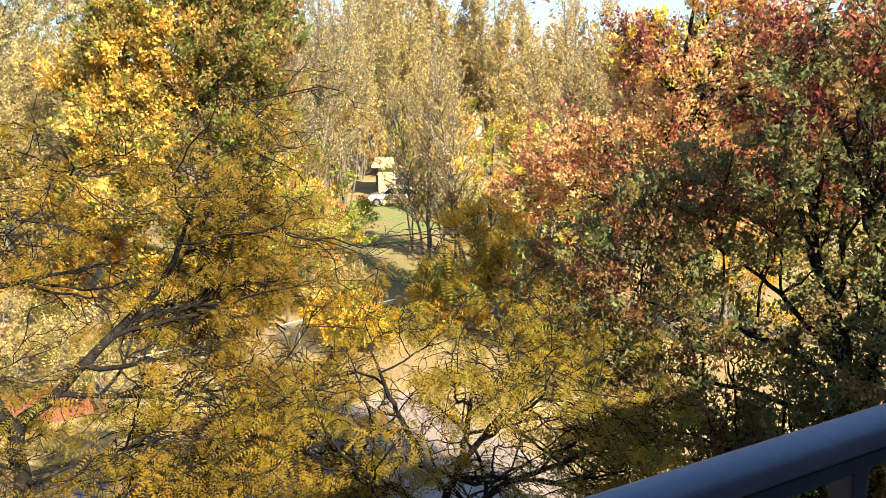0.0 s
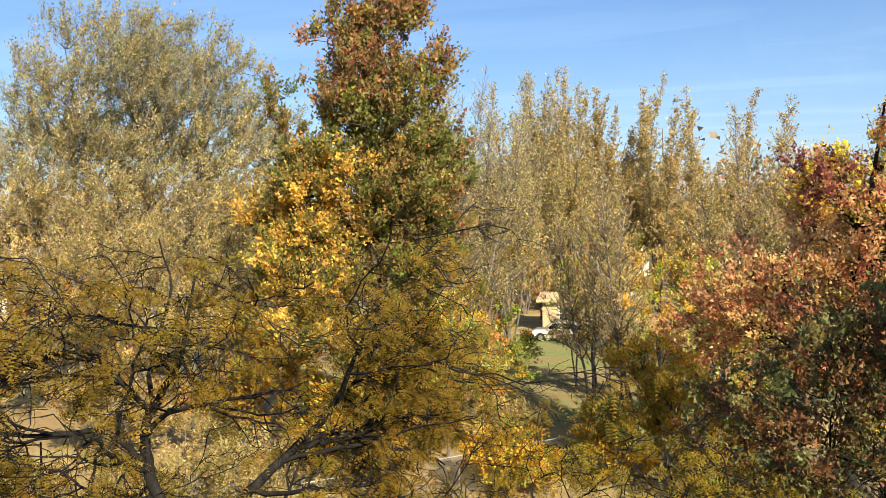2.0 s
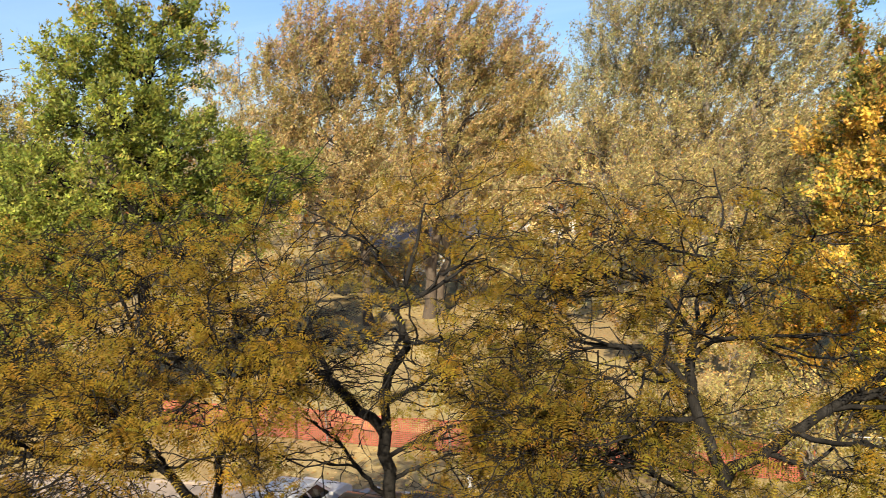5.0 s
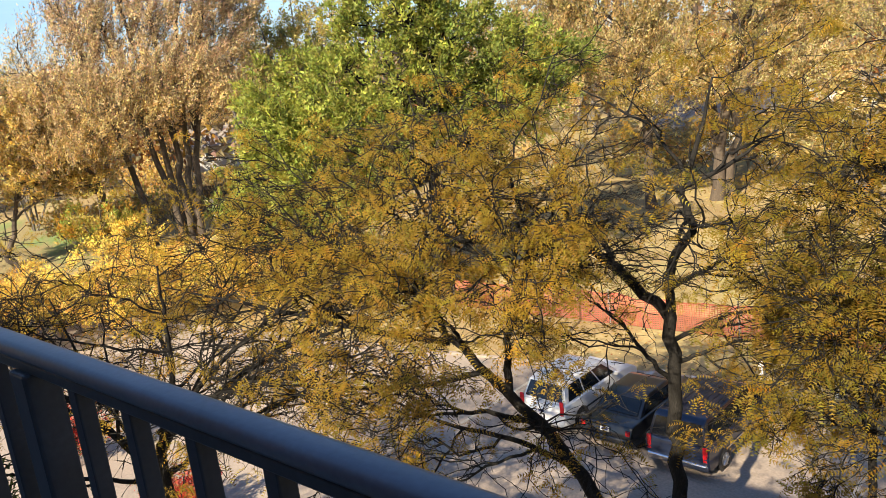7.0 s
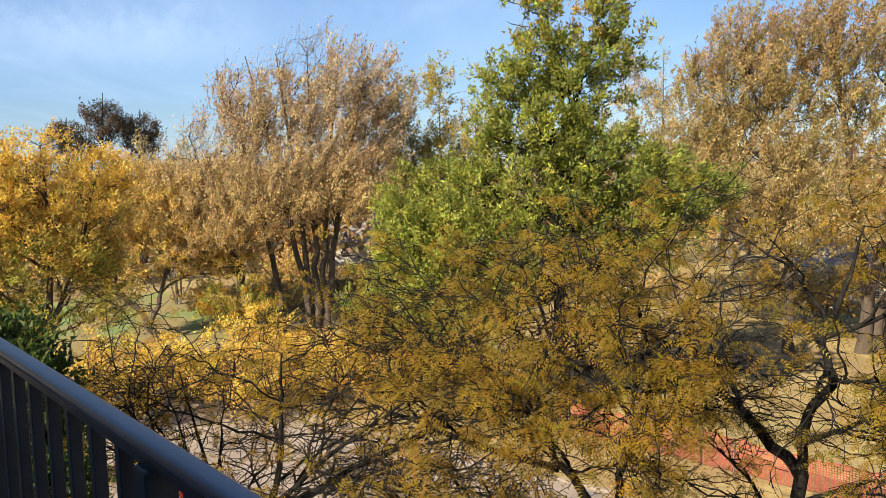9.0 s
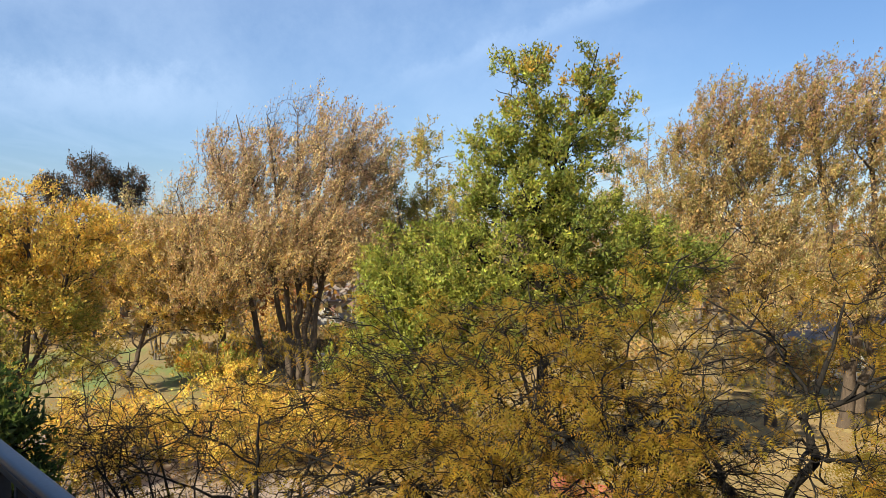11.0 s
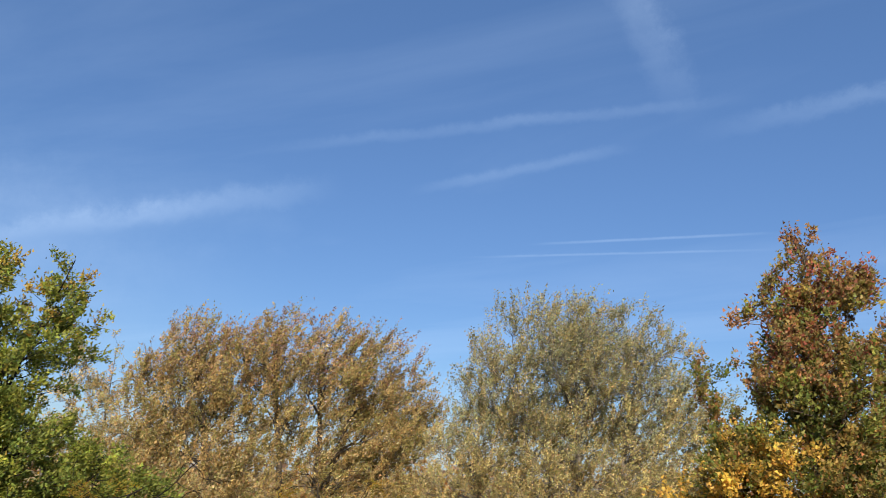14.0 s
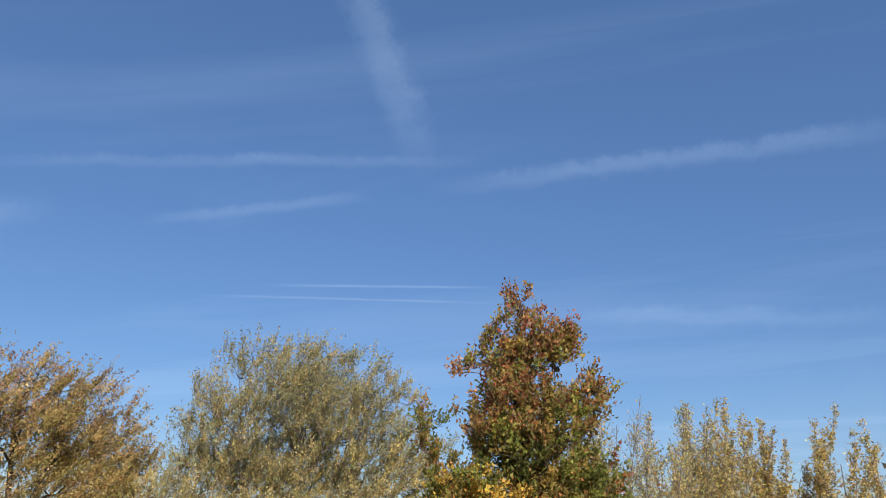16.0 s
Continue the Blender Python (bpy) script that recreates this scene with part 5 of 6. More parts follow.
    locust("young honey locust with dense yellow-green feathery leaves", spot(0.5, 10.5),
           [(0, 0, 0, 0.12), (0.05, 0, 2.5, 0.1), (0.0, 0, 4.2, 0.08)],
           [[(0, 0, 4.0, 0.07), (0.4, 0, 5.2, 0.05), (0.6, 0, 6.6, 0.015)], [(0, 0, 4.1, 0.07), (-0.9, 0, 5.0, 0.05), (-2.4, 0, 5.8, 0.015)],
            [(0, 0, 3.8, 0.06), (1.0, 0, 4.7, 0.05), (2.4, 0, 5.2, 0.015)], [(0, 0, 3.6, 0.06), (-0.8, -0.4, 4.3, 0.04), (-2.0, -0.6, 4.6, 0.015)],
            [(0.1, 0, 4.6, 0.05), (-0.5, 0.3, 5.6, 0.04), (-0.9, 0.4, 6.6, 0.015)], [(0.3, 0, 4.9, 0.05), (1.0, 0.2, 5.7, 0.04), (1.6, 0.3, 6.3, 0.015)]], 104, 11000, green)
    locust("thin two-stemmed honey locust, dark stems, olive leaves", spot(40.3, 12),
           [(0.1, 0, 0, 0.075), (0.05, 0, 3, 0.065), (0, 0, 4.6, 0.055)],
           [[(0, 0, 4.4, 0.05), (-0.35, 0, 5.6, 0.042), (-1.2, 0.1, 6.4, 0.032), (-2.1, 0.2, 7.0, 0.012)], [(0, 0, 4.5, 0.05), (0.2, 0, 5.6, 0.04), (0.5, 0.1, 6.4, 0.03), (0.5, 0.1, 7.4, 0.012)],
            [(0.1, 0, 5.0, 0.04), (0.8, -0.1, 5.8, 0.03), (1.7, -0.1, 6.2, 0.012)], [(-0.3, 0, 5.4, 0.035), (-0.4, 0.2, 6.3, 0.025), (-0.2, 0.3, 7.2, 0.012)]], 106, 4600, dim, counts=(6, 5, 4, 2))
    locust("slim honey locust with bare lacy twigs, few gold leaves", spot(92.0, 13.5),
           [(0, 0, 0, 0.13), (0.05, 0, 2.5, 0.11), (0.2, 0, 4.6, 0.09)],
           [[(0.2, 0, 4.5, 0.08), (0.6, 0, 5.6, 0.05), (0.7, 0, 7.6, 0.015)], [(0.2, 0, 4.6, 0.08), (1.6, 0, 5.4, 0.05), (3.6, 0, 6.1, 0.015)],
            [(0.1, 0, 4.1, 0.07), (-0.8, 0, 5.4, 0.04), (-1.8, 0, 7.0, 0.015)], [(0.2, 0, 4.0, 0.06), (1.2, -0.2, 4.6, 0.04), (2.8, -0.3, 5.0, 0.015)],
            [(0.1, 0, 4.4, 0.05), (-1.0, 0.2, 5.5, 0.035), (-2.4, 0.3, 6.4, 0.012)], [(0.2, 0, 4.8, 0.05), (1.5, -0.4, 6.0, 0.035), (2.8, -0.5, 6.8, 0.012)], [(0.1, 0, 3.9, 0.045), (-1.2, -0.3, 4.6, 0.03), (-2.6, -0.4, 5.2, 0.012)], [(0.1, 0, 4.3, 0.045), (0.9, 0.5, 5.2, 0.03), (2.2, 0.9, 6.6, 0.012)], [(0.0, 0, 4.2, 0.045), (-0.6, 0.6, 5.6, 0.03), (-1.0, 1.0, 7.2, 0.012)]], 105, 4600, pal, counts=(6, 6, 5, 2))


def shade_and_red():
    tree("pear_tree", "spreading pear tree, green leaves turning rust and wine red", "tree", spot(-26.5, 12),
         [[(0.9, 0, 0, 0.2), (0.8, 0, 3, 0.17), (0.65, 0, 5.0, 0.15), (0.45, 0.1, 6.0, 0.12), (0.15, 0.1, 6.8, 0.085), (-0.1, 0.1, 7.6, 0.06), (-0.4, 0.2, 8.8, 0.03)]],
         [(-1.6, 0.2, 7.4, 2.2, 2.0, 1.9), (-3.4, 0.3, 6.9, 1.7, 1.6, 1.5), (-0.6, 0, 9.2, 1.3, 1.4, 1.6), (0.9, 0, 9.4, 1.5, 1.6, 2.2), (1.6, 0, 7.4, 1.8, 2.0, 2.2), (-1.4, 0, 5.2, 2.6, 2.0, 1.3), (-3.4, 0.2, 5.6, 1.4, 1.4, 1.0), (0.6, -0.4, 6.0, 1.6, 1.6, 1.4), (0.0, 0, 10.2, 1.9, 1.5, 1.4), (-2.4, 0.2, 8.7, 1.1, 1.2, 0.9), (-0.4, 0.2, 4.2, 2.0, 1.8, 1.0), (-2.4, 0.3, 4.4, 1.5, 1.4, 0.9), (0.8, 0.2, 3.4, 2.2, 1.8, 1.0), (2.2, 0.2, 5.0, 1.6, 1.8, 1.5)],
         limbs=[[(0.65, 0, 5.1, 0.1), (0.62, -0.2, 6.6, 0.085), (0.72, -0.2, 7.6, 0.07), (0.42, -0.2, 8.3, 0.055), (0.1, -0.2, 9.4, 0.035), (-0.45, -0.1, 10.3, 0.015)],
                [(0.55, 0, 5.7, 0.075), (-0.2, 0.1, 6.35, 0.05), (-1.1, 0.1, 6.65, 0.036), (-2.6, 0.2, 6.9, 0.015)],
                [(0.6, 0, 5.4, 0.06), (-0.6, 0.3, 5.6, 0.04), (-1.9, 0.4, 5.7, 0.026), (-3.2, 0.4, 6.0, 0.012)],
                [(0.45, 0.1, 6.1, 0.055), (-0.7, 0.6, 7.2, 0.035), (-2.0, 0.6, 8.0, 0.014)],
                [(0.8, 0, 3.6, 0.07), (-0.4, -0.2, 4.6, 0.045), (-1.6, -0.2, 5.0, 0.02)]],
         n=(66, 250, 1750), leaves=140000, size=0.068, aspect=0.75, bark=BARK_DARK, seed=201, spread=0.05, twig=0.006, clump=0.6, spray=(4, 0.36), up=0.1, wind=0.0,
         palette=[((0.154, 0.176, 0.0673), 1.6), ((0.192, 0.186, 0.0673), 1.0), ((0.23, 0.176, 0.0594), 1.0), ((0.251, 0.122, 0.0554), times(flank(0, 0.0, -2.0), 1.4)), ((0.241, 0.132, 0.0554), 0.5), ((0.211, 0.0528, 0.0395), times(flank(2, 8.2, 10), 1.6)), ((0.328, 0.115, 0.0554), times(flank(2, 7.6, 10), 1.2))])
    tree("red_maple_tree", "maple with orange and red leaves, dark wine tips", "tree", spot(-15.5, 25),
         [[(0, 0, 0, 0.24), (0, 0, 4, 0.18), (0.2, 0, 8, 0.12), (0.8, 0, 13, 0.03)]],
         [(1.0, 0, 9.6, 2.6, 2.4, 2.6), (-2.0, 0, 7.9, 2.2, 2.2, 1.6), (1.6, 0, 12.4, 0.9, 1.2, 1.6), (-0.6, 0, 10.8, 1.4, 1.4, 1.2), (4.2, 0, 11, 2.6, 2.6, 3.0), (1.4, 0, 7.0, 3.4, 2.4, 2.0), (-3.6, 0, 6.6, 1.4, 1.6, 1.2)],
         n=(46, 190, 1200), leaves=84000, size=0.1, aspect=0.75, bark=BARK_DARK, seed=202, spread=0.07, clump=0.7, spray=(5, 0.5), up=0.3, wind=0.05,
         palette=[((0.672, 0.452, 0.19), 1.5), ((0.62, 0.335, 0.16), 1.3), ((0.543, 0.167, 0.111), 0.5), ((0.491, 0.436, 0.16), 0.8), ((0.85, 0.603, 0.0793), times(flank(2, 9.5, 11), flank(0, 2.6, 0.5), 2.5)), ((0.22, 0.0753, 0.0713), times(flank(2, 9.5, 11), flank(0, 0.6, -1.0), 5.0)), ((0.22, 0.0753, 0.0713), 0.35), ((0.516, 0.452, 0.126), times(flank(2, 8, 5), 1.0))])
    tree("ash_tree", "gold ash tree, yellow above and greener below", "tree", spot(104.0, 40),
         [[(0, 0, 0, 0.24), (0.1, 0, 4, 0.18), (0.6, 0, 8, 0.1), (0.4, 0, 12, 0.03)], [(0.05, 0, 3.4, 0.1), (1.6, 0, 7, 0.07), (2.6, 0, 10.6, 0.02)]],
         [(0.2, 0, 10.6, 3.0, 2.8, 2.0), (3.0, 0, 10.4, 1.5, 2.2, 1.7), (-2.6, 0, 9.6, 2.8, 2.6, 2.6), (0.8, 0, 8.2, 3.0, 2.6, 2.0), (-1.4, 0, 6.4, 3.2, 2.4, 1.6), (2.0, 0, 6.6, 1.6, 2.0, 1.4), (-0.6, 0, 4.6, 3.4, 2.2, 1.4), (2.4, 0, 4.8, 1.6, 1.8, 1.2)],
         n=(46, 180, 1200), leaves=78000, size=0.115, bark=BARK_BROWN, seed=203, spread=0.08, clump=0.9, spray=(5, 0.6), up=0.2,
         palette=[((0.72, 0.47, 0.09), times(flank(2, 6, 9), 2.0)), ((0.66, 0.47, 0.11), 1.0), ((0.62, 0.40, 0.09), times(flank(2, 8, 12), 1.0)), ((0.30, 0.29, 0.06), times(flank(2, 10, 6), 2.0)), ((0.50, 0.42, 0.09), 0.9)])
    tree("crab_apple_tree", "low leaning two-stemmed tree with orange-brown leaves", "tree", spot(97.2, 55),
         [[(0, 0, 0, 0.24), (-0.6, 0, 1.6, 0.2), (-2.2, 0, 3.4, 0.13), (-3.5, 0, 6, 0.03)], [(-0.4, 0, 1.2, 0.18), (0.4, 0, 3, 0.14), (1.2, 0, 6, 0.08), (1.4, 0, 9, 0.02)]],
         [(0.2, 0, 9.0, 4.2, 3.4, 2.6), (-3.6, 0, 8.0, 3.2, 3, 3.0), (3.4, 0, 7.6, 2.6, 2.8, 2.4), (0.6, 0, 5.6, 4.4, 3, 1.8), (-4.4, 0, 5.2, 2.4, 2.4, 1.4), (4.6, 0, 5.8, 2.8, 2.6, 2.2), (5.4, 0, 9.4, 2.4, 2.4, 2.0)],
         n=(44, 180, 1200), leaves=84000, size=0.14, bark=BARK_BROWN, seed=204, spread=0.08, clump=0.9, spray=(5, 0.6), up=0.3,
         palette=[((0.6, 0.439, 0.154), 1.2), ((0.52, 0.367, 0.132), 1.0), ((0.64, 0.459, 0.121), 1.0), ((0.42, 0.337, 0.11), 0.7)])
    tree("dark_evergreen_shrub", "dense dark green evergreen beside the balcony", "shrub", spot(104.2, 12.5),
         [[(0, 0, 0, 0.16), (0, 0, 4, 0.1), (-0.2, 0, 8.0, 0.02)]], [(-0.35, 0, 7.6, 0.8, 0.9, 1.15), (-0.7, 0, 7.9, 0.6, 0.7, 1.0), (-0.3, 0, 6.2, 1.1, 1.2, 1.4), (-0.4, 0, 4.0, 1.4, 1.3, 2.0)],
         n=(40, 160, 900), leaves=36000, size=0.1, bark=BARK_DARK, seed=205, spread=0.08, twig=0.006, clump=0.4, spray=(4, 0.25), palette=[((0.09, 0.125, 0.03), 1.0), ((0.06, 0.095, 0.024), 1.0), (GREEN, 0.4)])


def tall_poplar(az, d, height, wide, seed, leaves, grey=0.0, leaders=7):
    """A slim upright tree: several close leaders, each a narrow leafy plume that ends in a thin whip."""
    rng = np.random.default_rng(seed)
    label = "slim upright poplar with thin yellow-grey leaves" if grey < 0.5 else "slim poplar, nearly bare, with grey twigs"
    top = empty("poplar_tree", spot(az, d), label, "tree", "poplar row")
    V, Q, base = [], [], 0

    def put(P, R, sides):
        nonlocal base
        v, q = tubes(P, R, sides)
        V.append(v)
        Q.append(q + base)
        base += len(v)
    # leaders fan out of one foot
    k = 12
    t = np.linspace(0, 1, k)
    foot = rng.normal(size=(leaders, 2)) * 0.12
    head = rng.normal(size=(leaders, 2)) * wide * np.array([1.5, 1.1])
    tall = height * (1.0 - 0.45 * rng.random(leaders) ** 1.2)
    tall[0] = height
    lead = np.empty((leaders, k, 3))
    lead[:, :, :2] = foot[:, None] + (head - foot)[:, None] * (t ** 0.95)[None, :, None] + np.cumsum(rng.normal(size=(leaders, k, 2)) * 0.06, axis=1)
    lead[:, :, 0] += 0.25 * t[None] ** 3
    lead[:, :, 2] = tall[:, None] * t[None] - 0.1 * (t == 0)[None]
    put(lead, np.maximum(0.012, 0.085 * (1 - t) ** 0.8)[None] * np.ones((leaders, 1)), 6)
    # short side branches that climb close to the leader, longest low down
    twigs = 96
    par = np.repeat(np.arange(leaders), twigs)
    s = 0.3 + 0.68 * rng.random(len(par)) ** 0.8
    f = s * (k - 1)
    i = np.minimum(f.astype(int), k - 2)
    root = lead[par, i] * (1 - (f - i))[:, None] + lead[par, i + 1] * (f - i)[:, None]
    ang = rng.random(len(par)) * math.tau
    reach = (0.22 + 3.3 * (1 - s)) * (0.5 + 0.8 * rng.random(len(par)))
    lift = 0.5 + 1.3 * s
    tip = root + np.stack([np.cos(ang) * reach, np.sin(ang) * reach, reach * lift], axis=1) * 0.8
    P = bent(rng, root, tip, 5, -0.12, 0.25)
    put(P, (np.linspace(1, 0.3, 5)[None] * (0.008 + 0.012 * reach)[:, None]), 3)
    ob = new("trunk", mesh_of("trunk", np.concatenate(V), [np.concatenate(Q)], BARK_GREY, smooth=True))
    ob.parent = top
    w = rng.choice(len(P), leaves, p=reach ** 1.1 / (reach ** 1.1).sum())
    t2 = (0.15 + 0.85 * rng.random(leaves)) * 3.999
    i = t2.astype(int)
    q = P[w, i] * (1 - (t2 - i))[:, None] + P[w, i + 1] * (t2 - i)[:, None] + rng.normal(size=(leaves, 3)) * 0.11
    way = (tip - root)[w] / np.linalg.norm((tip - root)[w], axis=1, keepdims=True)
    v, fc, per = chip_leaves(rng, q, 0.0026 * d, 0.65, way * 0.6)
    hues = hue_pick(rng, q, [((0.49, 0.40, 0.19), 1.2), ((0.42, 0.33, 0.16), 1.2), ((0.60, 0.48, 0.14), 0.35), ((0.515, 0.355, 0.11), 0.6), ((0.442, 0.404, 0.165), 0.5 + 2 * grey), ((0.38, 0.379, 0.0824), 0.3)], rng.random(len(P))[w])
    ob = new("crown", mesh_of("crown", v, [fc], LEAF, hues=np.repeat(hues, per, axis=0)))
    ob.parent = top


def poplars():
    for k, (az, d, height, wide, leaves, grey) in enumerate((
            (11.4, 46, 18.6, 1.0, 4000, 0.9), (9.6, 47, 18.8, 1.1, 6500, 0.9), (7.6, 52, 18.6, 1.2, 8000, 0.6), (5.4, 76, 23.4, 1.9, 11000, 0.2), (3.0, 79, 23.7, 2.0, 12500, 0.0), (0.8, 78, 22.4, 1.7, 10000, 0.0), (-0.9, 80, 23.7, 2.0, 13000, 0.0),
            (-3.8, 78, 21.2, 2.0, 12000, 0.0), (-6.5, 77, 21.4, 2.0, 11000, 0.0), (-10.0, 50, 16.6, 1.4, 11000, 0.0), (-12.8, 54, 15.4, 1.4, 9000, 0.0),
            (95.8, 70, 15.0, 1.6, 8000, 0.0), (24.5, 56, 15.5, 1.6, 8000, 0.4),
            (0.7, 38.5, 13.0, 0.7, 3200, 0.0), (-1.8, 37.5, 12.5, 0.8, 4200, 0.0),
            (8.6, 50, 18.6, 1.3, 7000, 0.9), (6.6, 58, 19.8, 1.6, 8500, 0.9), (4.2, 72, 22.4, 2.0, 9500, 0.8), (1.9, 74, 22.0, 2.0, 9500, 0.7))):
        tall_poplar(az, d, height - 0.4, wide, 301 + k, int(leaves * 1.45), grey, (8 if grey > 0.5 else 6) if height > 14 else 3)


def small_tree(name, label, az, d, height, wide, leaves, palette, seed, size=0.15, bark=None, low_z=0.25, category="small tree", group="", spread=0.1, n=(8, 26, 130), clump=0.6, spray=(4, 0.45)):
    env = [(0, 0, height * (0.5 + low_z / 2), wide * 0.9, wide * 0.8, height * (0.48 - low_z / 2)), (wide * 0.4, 0, height * 0.45, wide * 0.75, wide * 0.75, height * 0.3), (-wide * 0.45, 0, height * 0.55, wide * 0.6, wide * 0.7, height * 0.26)]
    return tree(name, label, category, spot(az, d), [[(0, 0, 0, 0.035 * wide), (0.1, 0, height * 0.4, 0.025 * wide), (0.2, 0, height * 0.9, 0.01)], [(0.1, 0, 0, 0.03 * wide), (-0.3 * wide, 0, height * 0.5, 0.02 * wide), (-0.5 * wide, 0, height * 0.8, 0.01)]],
                env, n=n, leaves=leaves, size=size, bark=bark or BARK_BROWN, seed=seed, spread=spread, palette=palette, group=group, clump=clump, spray=spray, up=0.3)


def understory():
    yel = [(YELLOW, 1.2), (GOLD, 0.8), (LIME, 0.6), (AMBER, 0.3)]
    orange = [((0.80, 0.58, 0.12), 1.3), ((0.78, 0.52, 0.11), 1.0), ((0.70, 0.40, 0.11), 0.4), ((0.76, 0.60, 0.16), 0.9)]
    lime = [(LIME, 1.0), (YELLOW, 0.6), (GREEN, 0.6), (ORANGE, 0.25)]
    red = [((0.55, 0.05, 0.05), 1.0), (RED, 1.0), ((0.6, 0.12, 0.08), 0.5)]
    small_tree("yellow_maple_sapling", "small maple with clear yellow leaves", 21.0, 35, 8.0, 3.2, 16000, yel, 401)
    small_tree("yellow_maple_sapling", "small maple with yellow-green and orange leaves", 12.5, 34, 7.0, 2.8, 13000, lime, 402)
    small_tree("yellow_maple_sapling", "low bushy tree with yellow-green leaves", 9.3, 40, 6.5, 3.0, 11000, lime, 403)
    small_tree("yellow_maple_sapling", "small maple with tan and olive leaves", 25.5, 35, 4.4, 2.6, 6000, [(TAN, 1.0), (AMBER, 0.7), (OLIVE, 0.6)], 411)
    small_tree("yellow_maple_sapling", "small maple with clear yellow leaves", 17.6, 28.5, 4.6, 2.4, 9000, yel, 412)
    small_tree("pale_shrub", "low tan and sage shrub on the lawn", 33.0, 36, 5.0, 3.0, 8000, [(TAN, 1.0), (SAGE, 0.8), (OLIVE, 0.5)], 413, bark=BARK_GREY)
    small_tree("yellow_shrub", "rounded shrub with bright yellow leaves", -1.0, 31, 3.0, 2.0, 9000, yel, 404, category="shrub", low_z=0.0)
    small_tree("yellow_shrub", "rounded shrub with yellow and amber leaves", 6.5, 29, 2.4, 1.8, 6000, yel, 405, category="shrub", low_z=0.0)
    small_tree("yellow_shrub", "rounded shrub with yellow and amber leaves", -6.0, 32, 4.2, 2.4, 9000, yel, 406, category="shrub", low_z=0.0)
    small_tree("bare_sapling", "thin sapling with few grey leaves", 11.6, 40, 17.0, 1.4, 2500, [(SAGE, 1.0), (BUFF, 0.5)], 407, bark=BARK_GREY)
    small_tree("brown_sapling", "thin brown tree with sparse tan leaves", 7.2, 60, 14.0, 3.4, 8000, [(TAN, 1.0), (RUST, 0.6), (BUFF, 0.6)], 408, bark=BARK_GREY)
    small_tree("pale_shrub", "broad pale buff shrub on the lawn edge", 41.0, 46, 8.5, 4.0, 16000, [(BUFF, 1.0), (SAGE, 0.8), (TAN, 0.5)], 409, bark=BARK_GREY)
    small_tree("pale_shrub", "broad pale buff shrub on the lawn edge", 27.5, 42, 8.0, 3.6, 14000, [(BUFF, 1.0), (SAGE, 0.8), (LIME, 0.3)], 410, bark=BARK_GREY)
    mixed = [(LIME, 1.0), ((0.50, 0.44, 0.12), 1.0), ((0.58, 0.38, 0.10), 0.6), ((0.55, 0.25, 0.08), 0.35), (SAGE, 0.4)]
    olive = [((0.34, 0.30, 0.12), 1.0), ((0.44, 0.36, 0.14), 1.0), (TAN, 0.5)]
    for k, (az, d, height, wide, count, pal, label) in enumerate((
            (11.0, 33, 7.0, 2.4, 10000, mixed, "small tree with lime and orange leaves"), (9.4, 36, 6.4, 1.9, 9000, mixed, "small tree with lime and orange leaves"),
            (13.6, 36, 8.4, 2.4, 10000, mixed, "small tree with lime and orange leaves"), (6.8, 33, 2.6, 1.4, 4000, olive, "low sapling with olive and tan leaves"),
            (-3.6, 34, 7.4, 2.0, 9000, yel, "small tree with clear yellow leaves"), (-8.0, 38, 8.4, 2.6, 11000, mixed, "small tree with lime and orange leaves"),
            (-13.0, 40, 8.0, 2.8, 10000, mixed, "small tree with lime and orange leaves"), (-20.0, 30, 6.0, 2.6, 9000, yel, "small tree with clear yellow leaves"), (-27.0, 32, 6.5, 3.0, 9000, mixed, "small tree with lime and orange leaves"),
            (1.9, 45, 9.0, 1.9, 4500, mixed, "small tree with lime and orange leaves"), (-0.4, 43, 8.6, 2.2, 5500, mixed, "small tree with lime and orange leaves"),
            (29.5, 27, 4.0, 2.2, 6000, olive, "low sapling with olive and tan leaves"), (34.0, 25, 3.4, 2.0, 5000, olive, "low sapling with olive and tan leaves"), (24.0, 25.5, 3.6, 2.0, 6000, olive, "low sapling with olive and tan leaves"))):
        small_tree("sapling", label, az, d, height, wide, count, pal, 460 + k, size=0.0036 * d, low_z=0.4 if 40 < d < 50 else 0.15, group="saplings on the lawn", bark=BARK_GREY)
    for k in range(9):
        az = 77.0 + 3.1 * k
        small_tree("gold_shrub", "spreading gold and orange shrub along the car park", az, 37.5 + 2.5 * math.sin(k * 2.1), 4.0 + 0.6 * math.sin(k * 1.7), 2.8, 9000, orange, 420 + k, size=0.105,
                   category="shrub", low_z=0.0, group="gold shrubs along the car park")
    rnd = random.Random(9)
    zones = ((-24, 14, 20, 42, 62, [(BUFF, 1.0), (YELLOW, 0.6), (LIME, 0.6), (AMBER, 0.5), (SAGE, 0.5)], "yellow-green thicket tree with thin leaves"),
             (22, 62, 11, 82, 100, [(BUFF, 1.2), (TAN, 1.0), (SAGE, 0.7), (AMBER, 0.3)], "pale buff thicket tree behind the lawn"),
             (62, 102, 10, 84, 104, [((0.58, 0.42, 0.18), 1.0), ((0.55, 0.36, 0.1), 1.0), ((0.42, 0.22, 0.09), 0.4), ((0.5,0.38,0.15), 0.6)], "brown thicket tree behind the lawn"),
             (38, 62, 8, 52, 60, [(BUFF, 1.2), (TAN, 1.0), (SAGE, 0.5), (YELLOW, 0.3)], "low pale buff thicket under the maple"),
             (74, 96, 7, 58, 66, [((0.58, 0.42, 0.18), 1.0), ((0.55, 0.36, 0.1), 1.0), (LIME, 0.3)], "low tan thicket under the brown trees"))
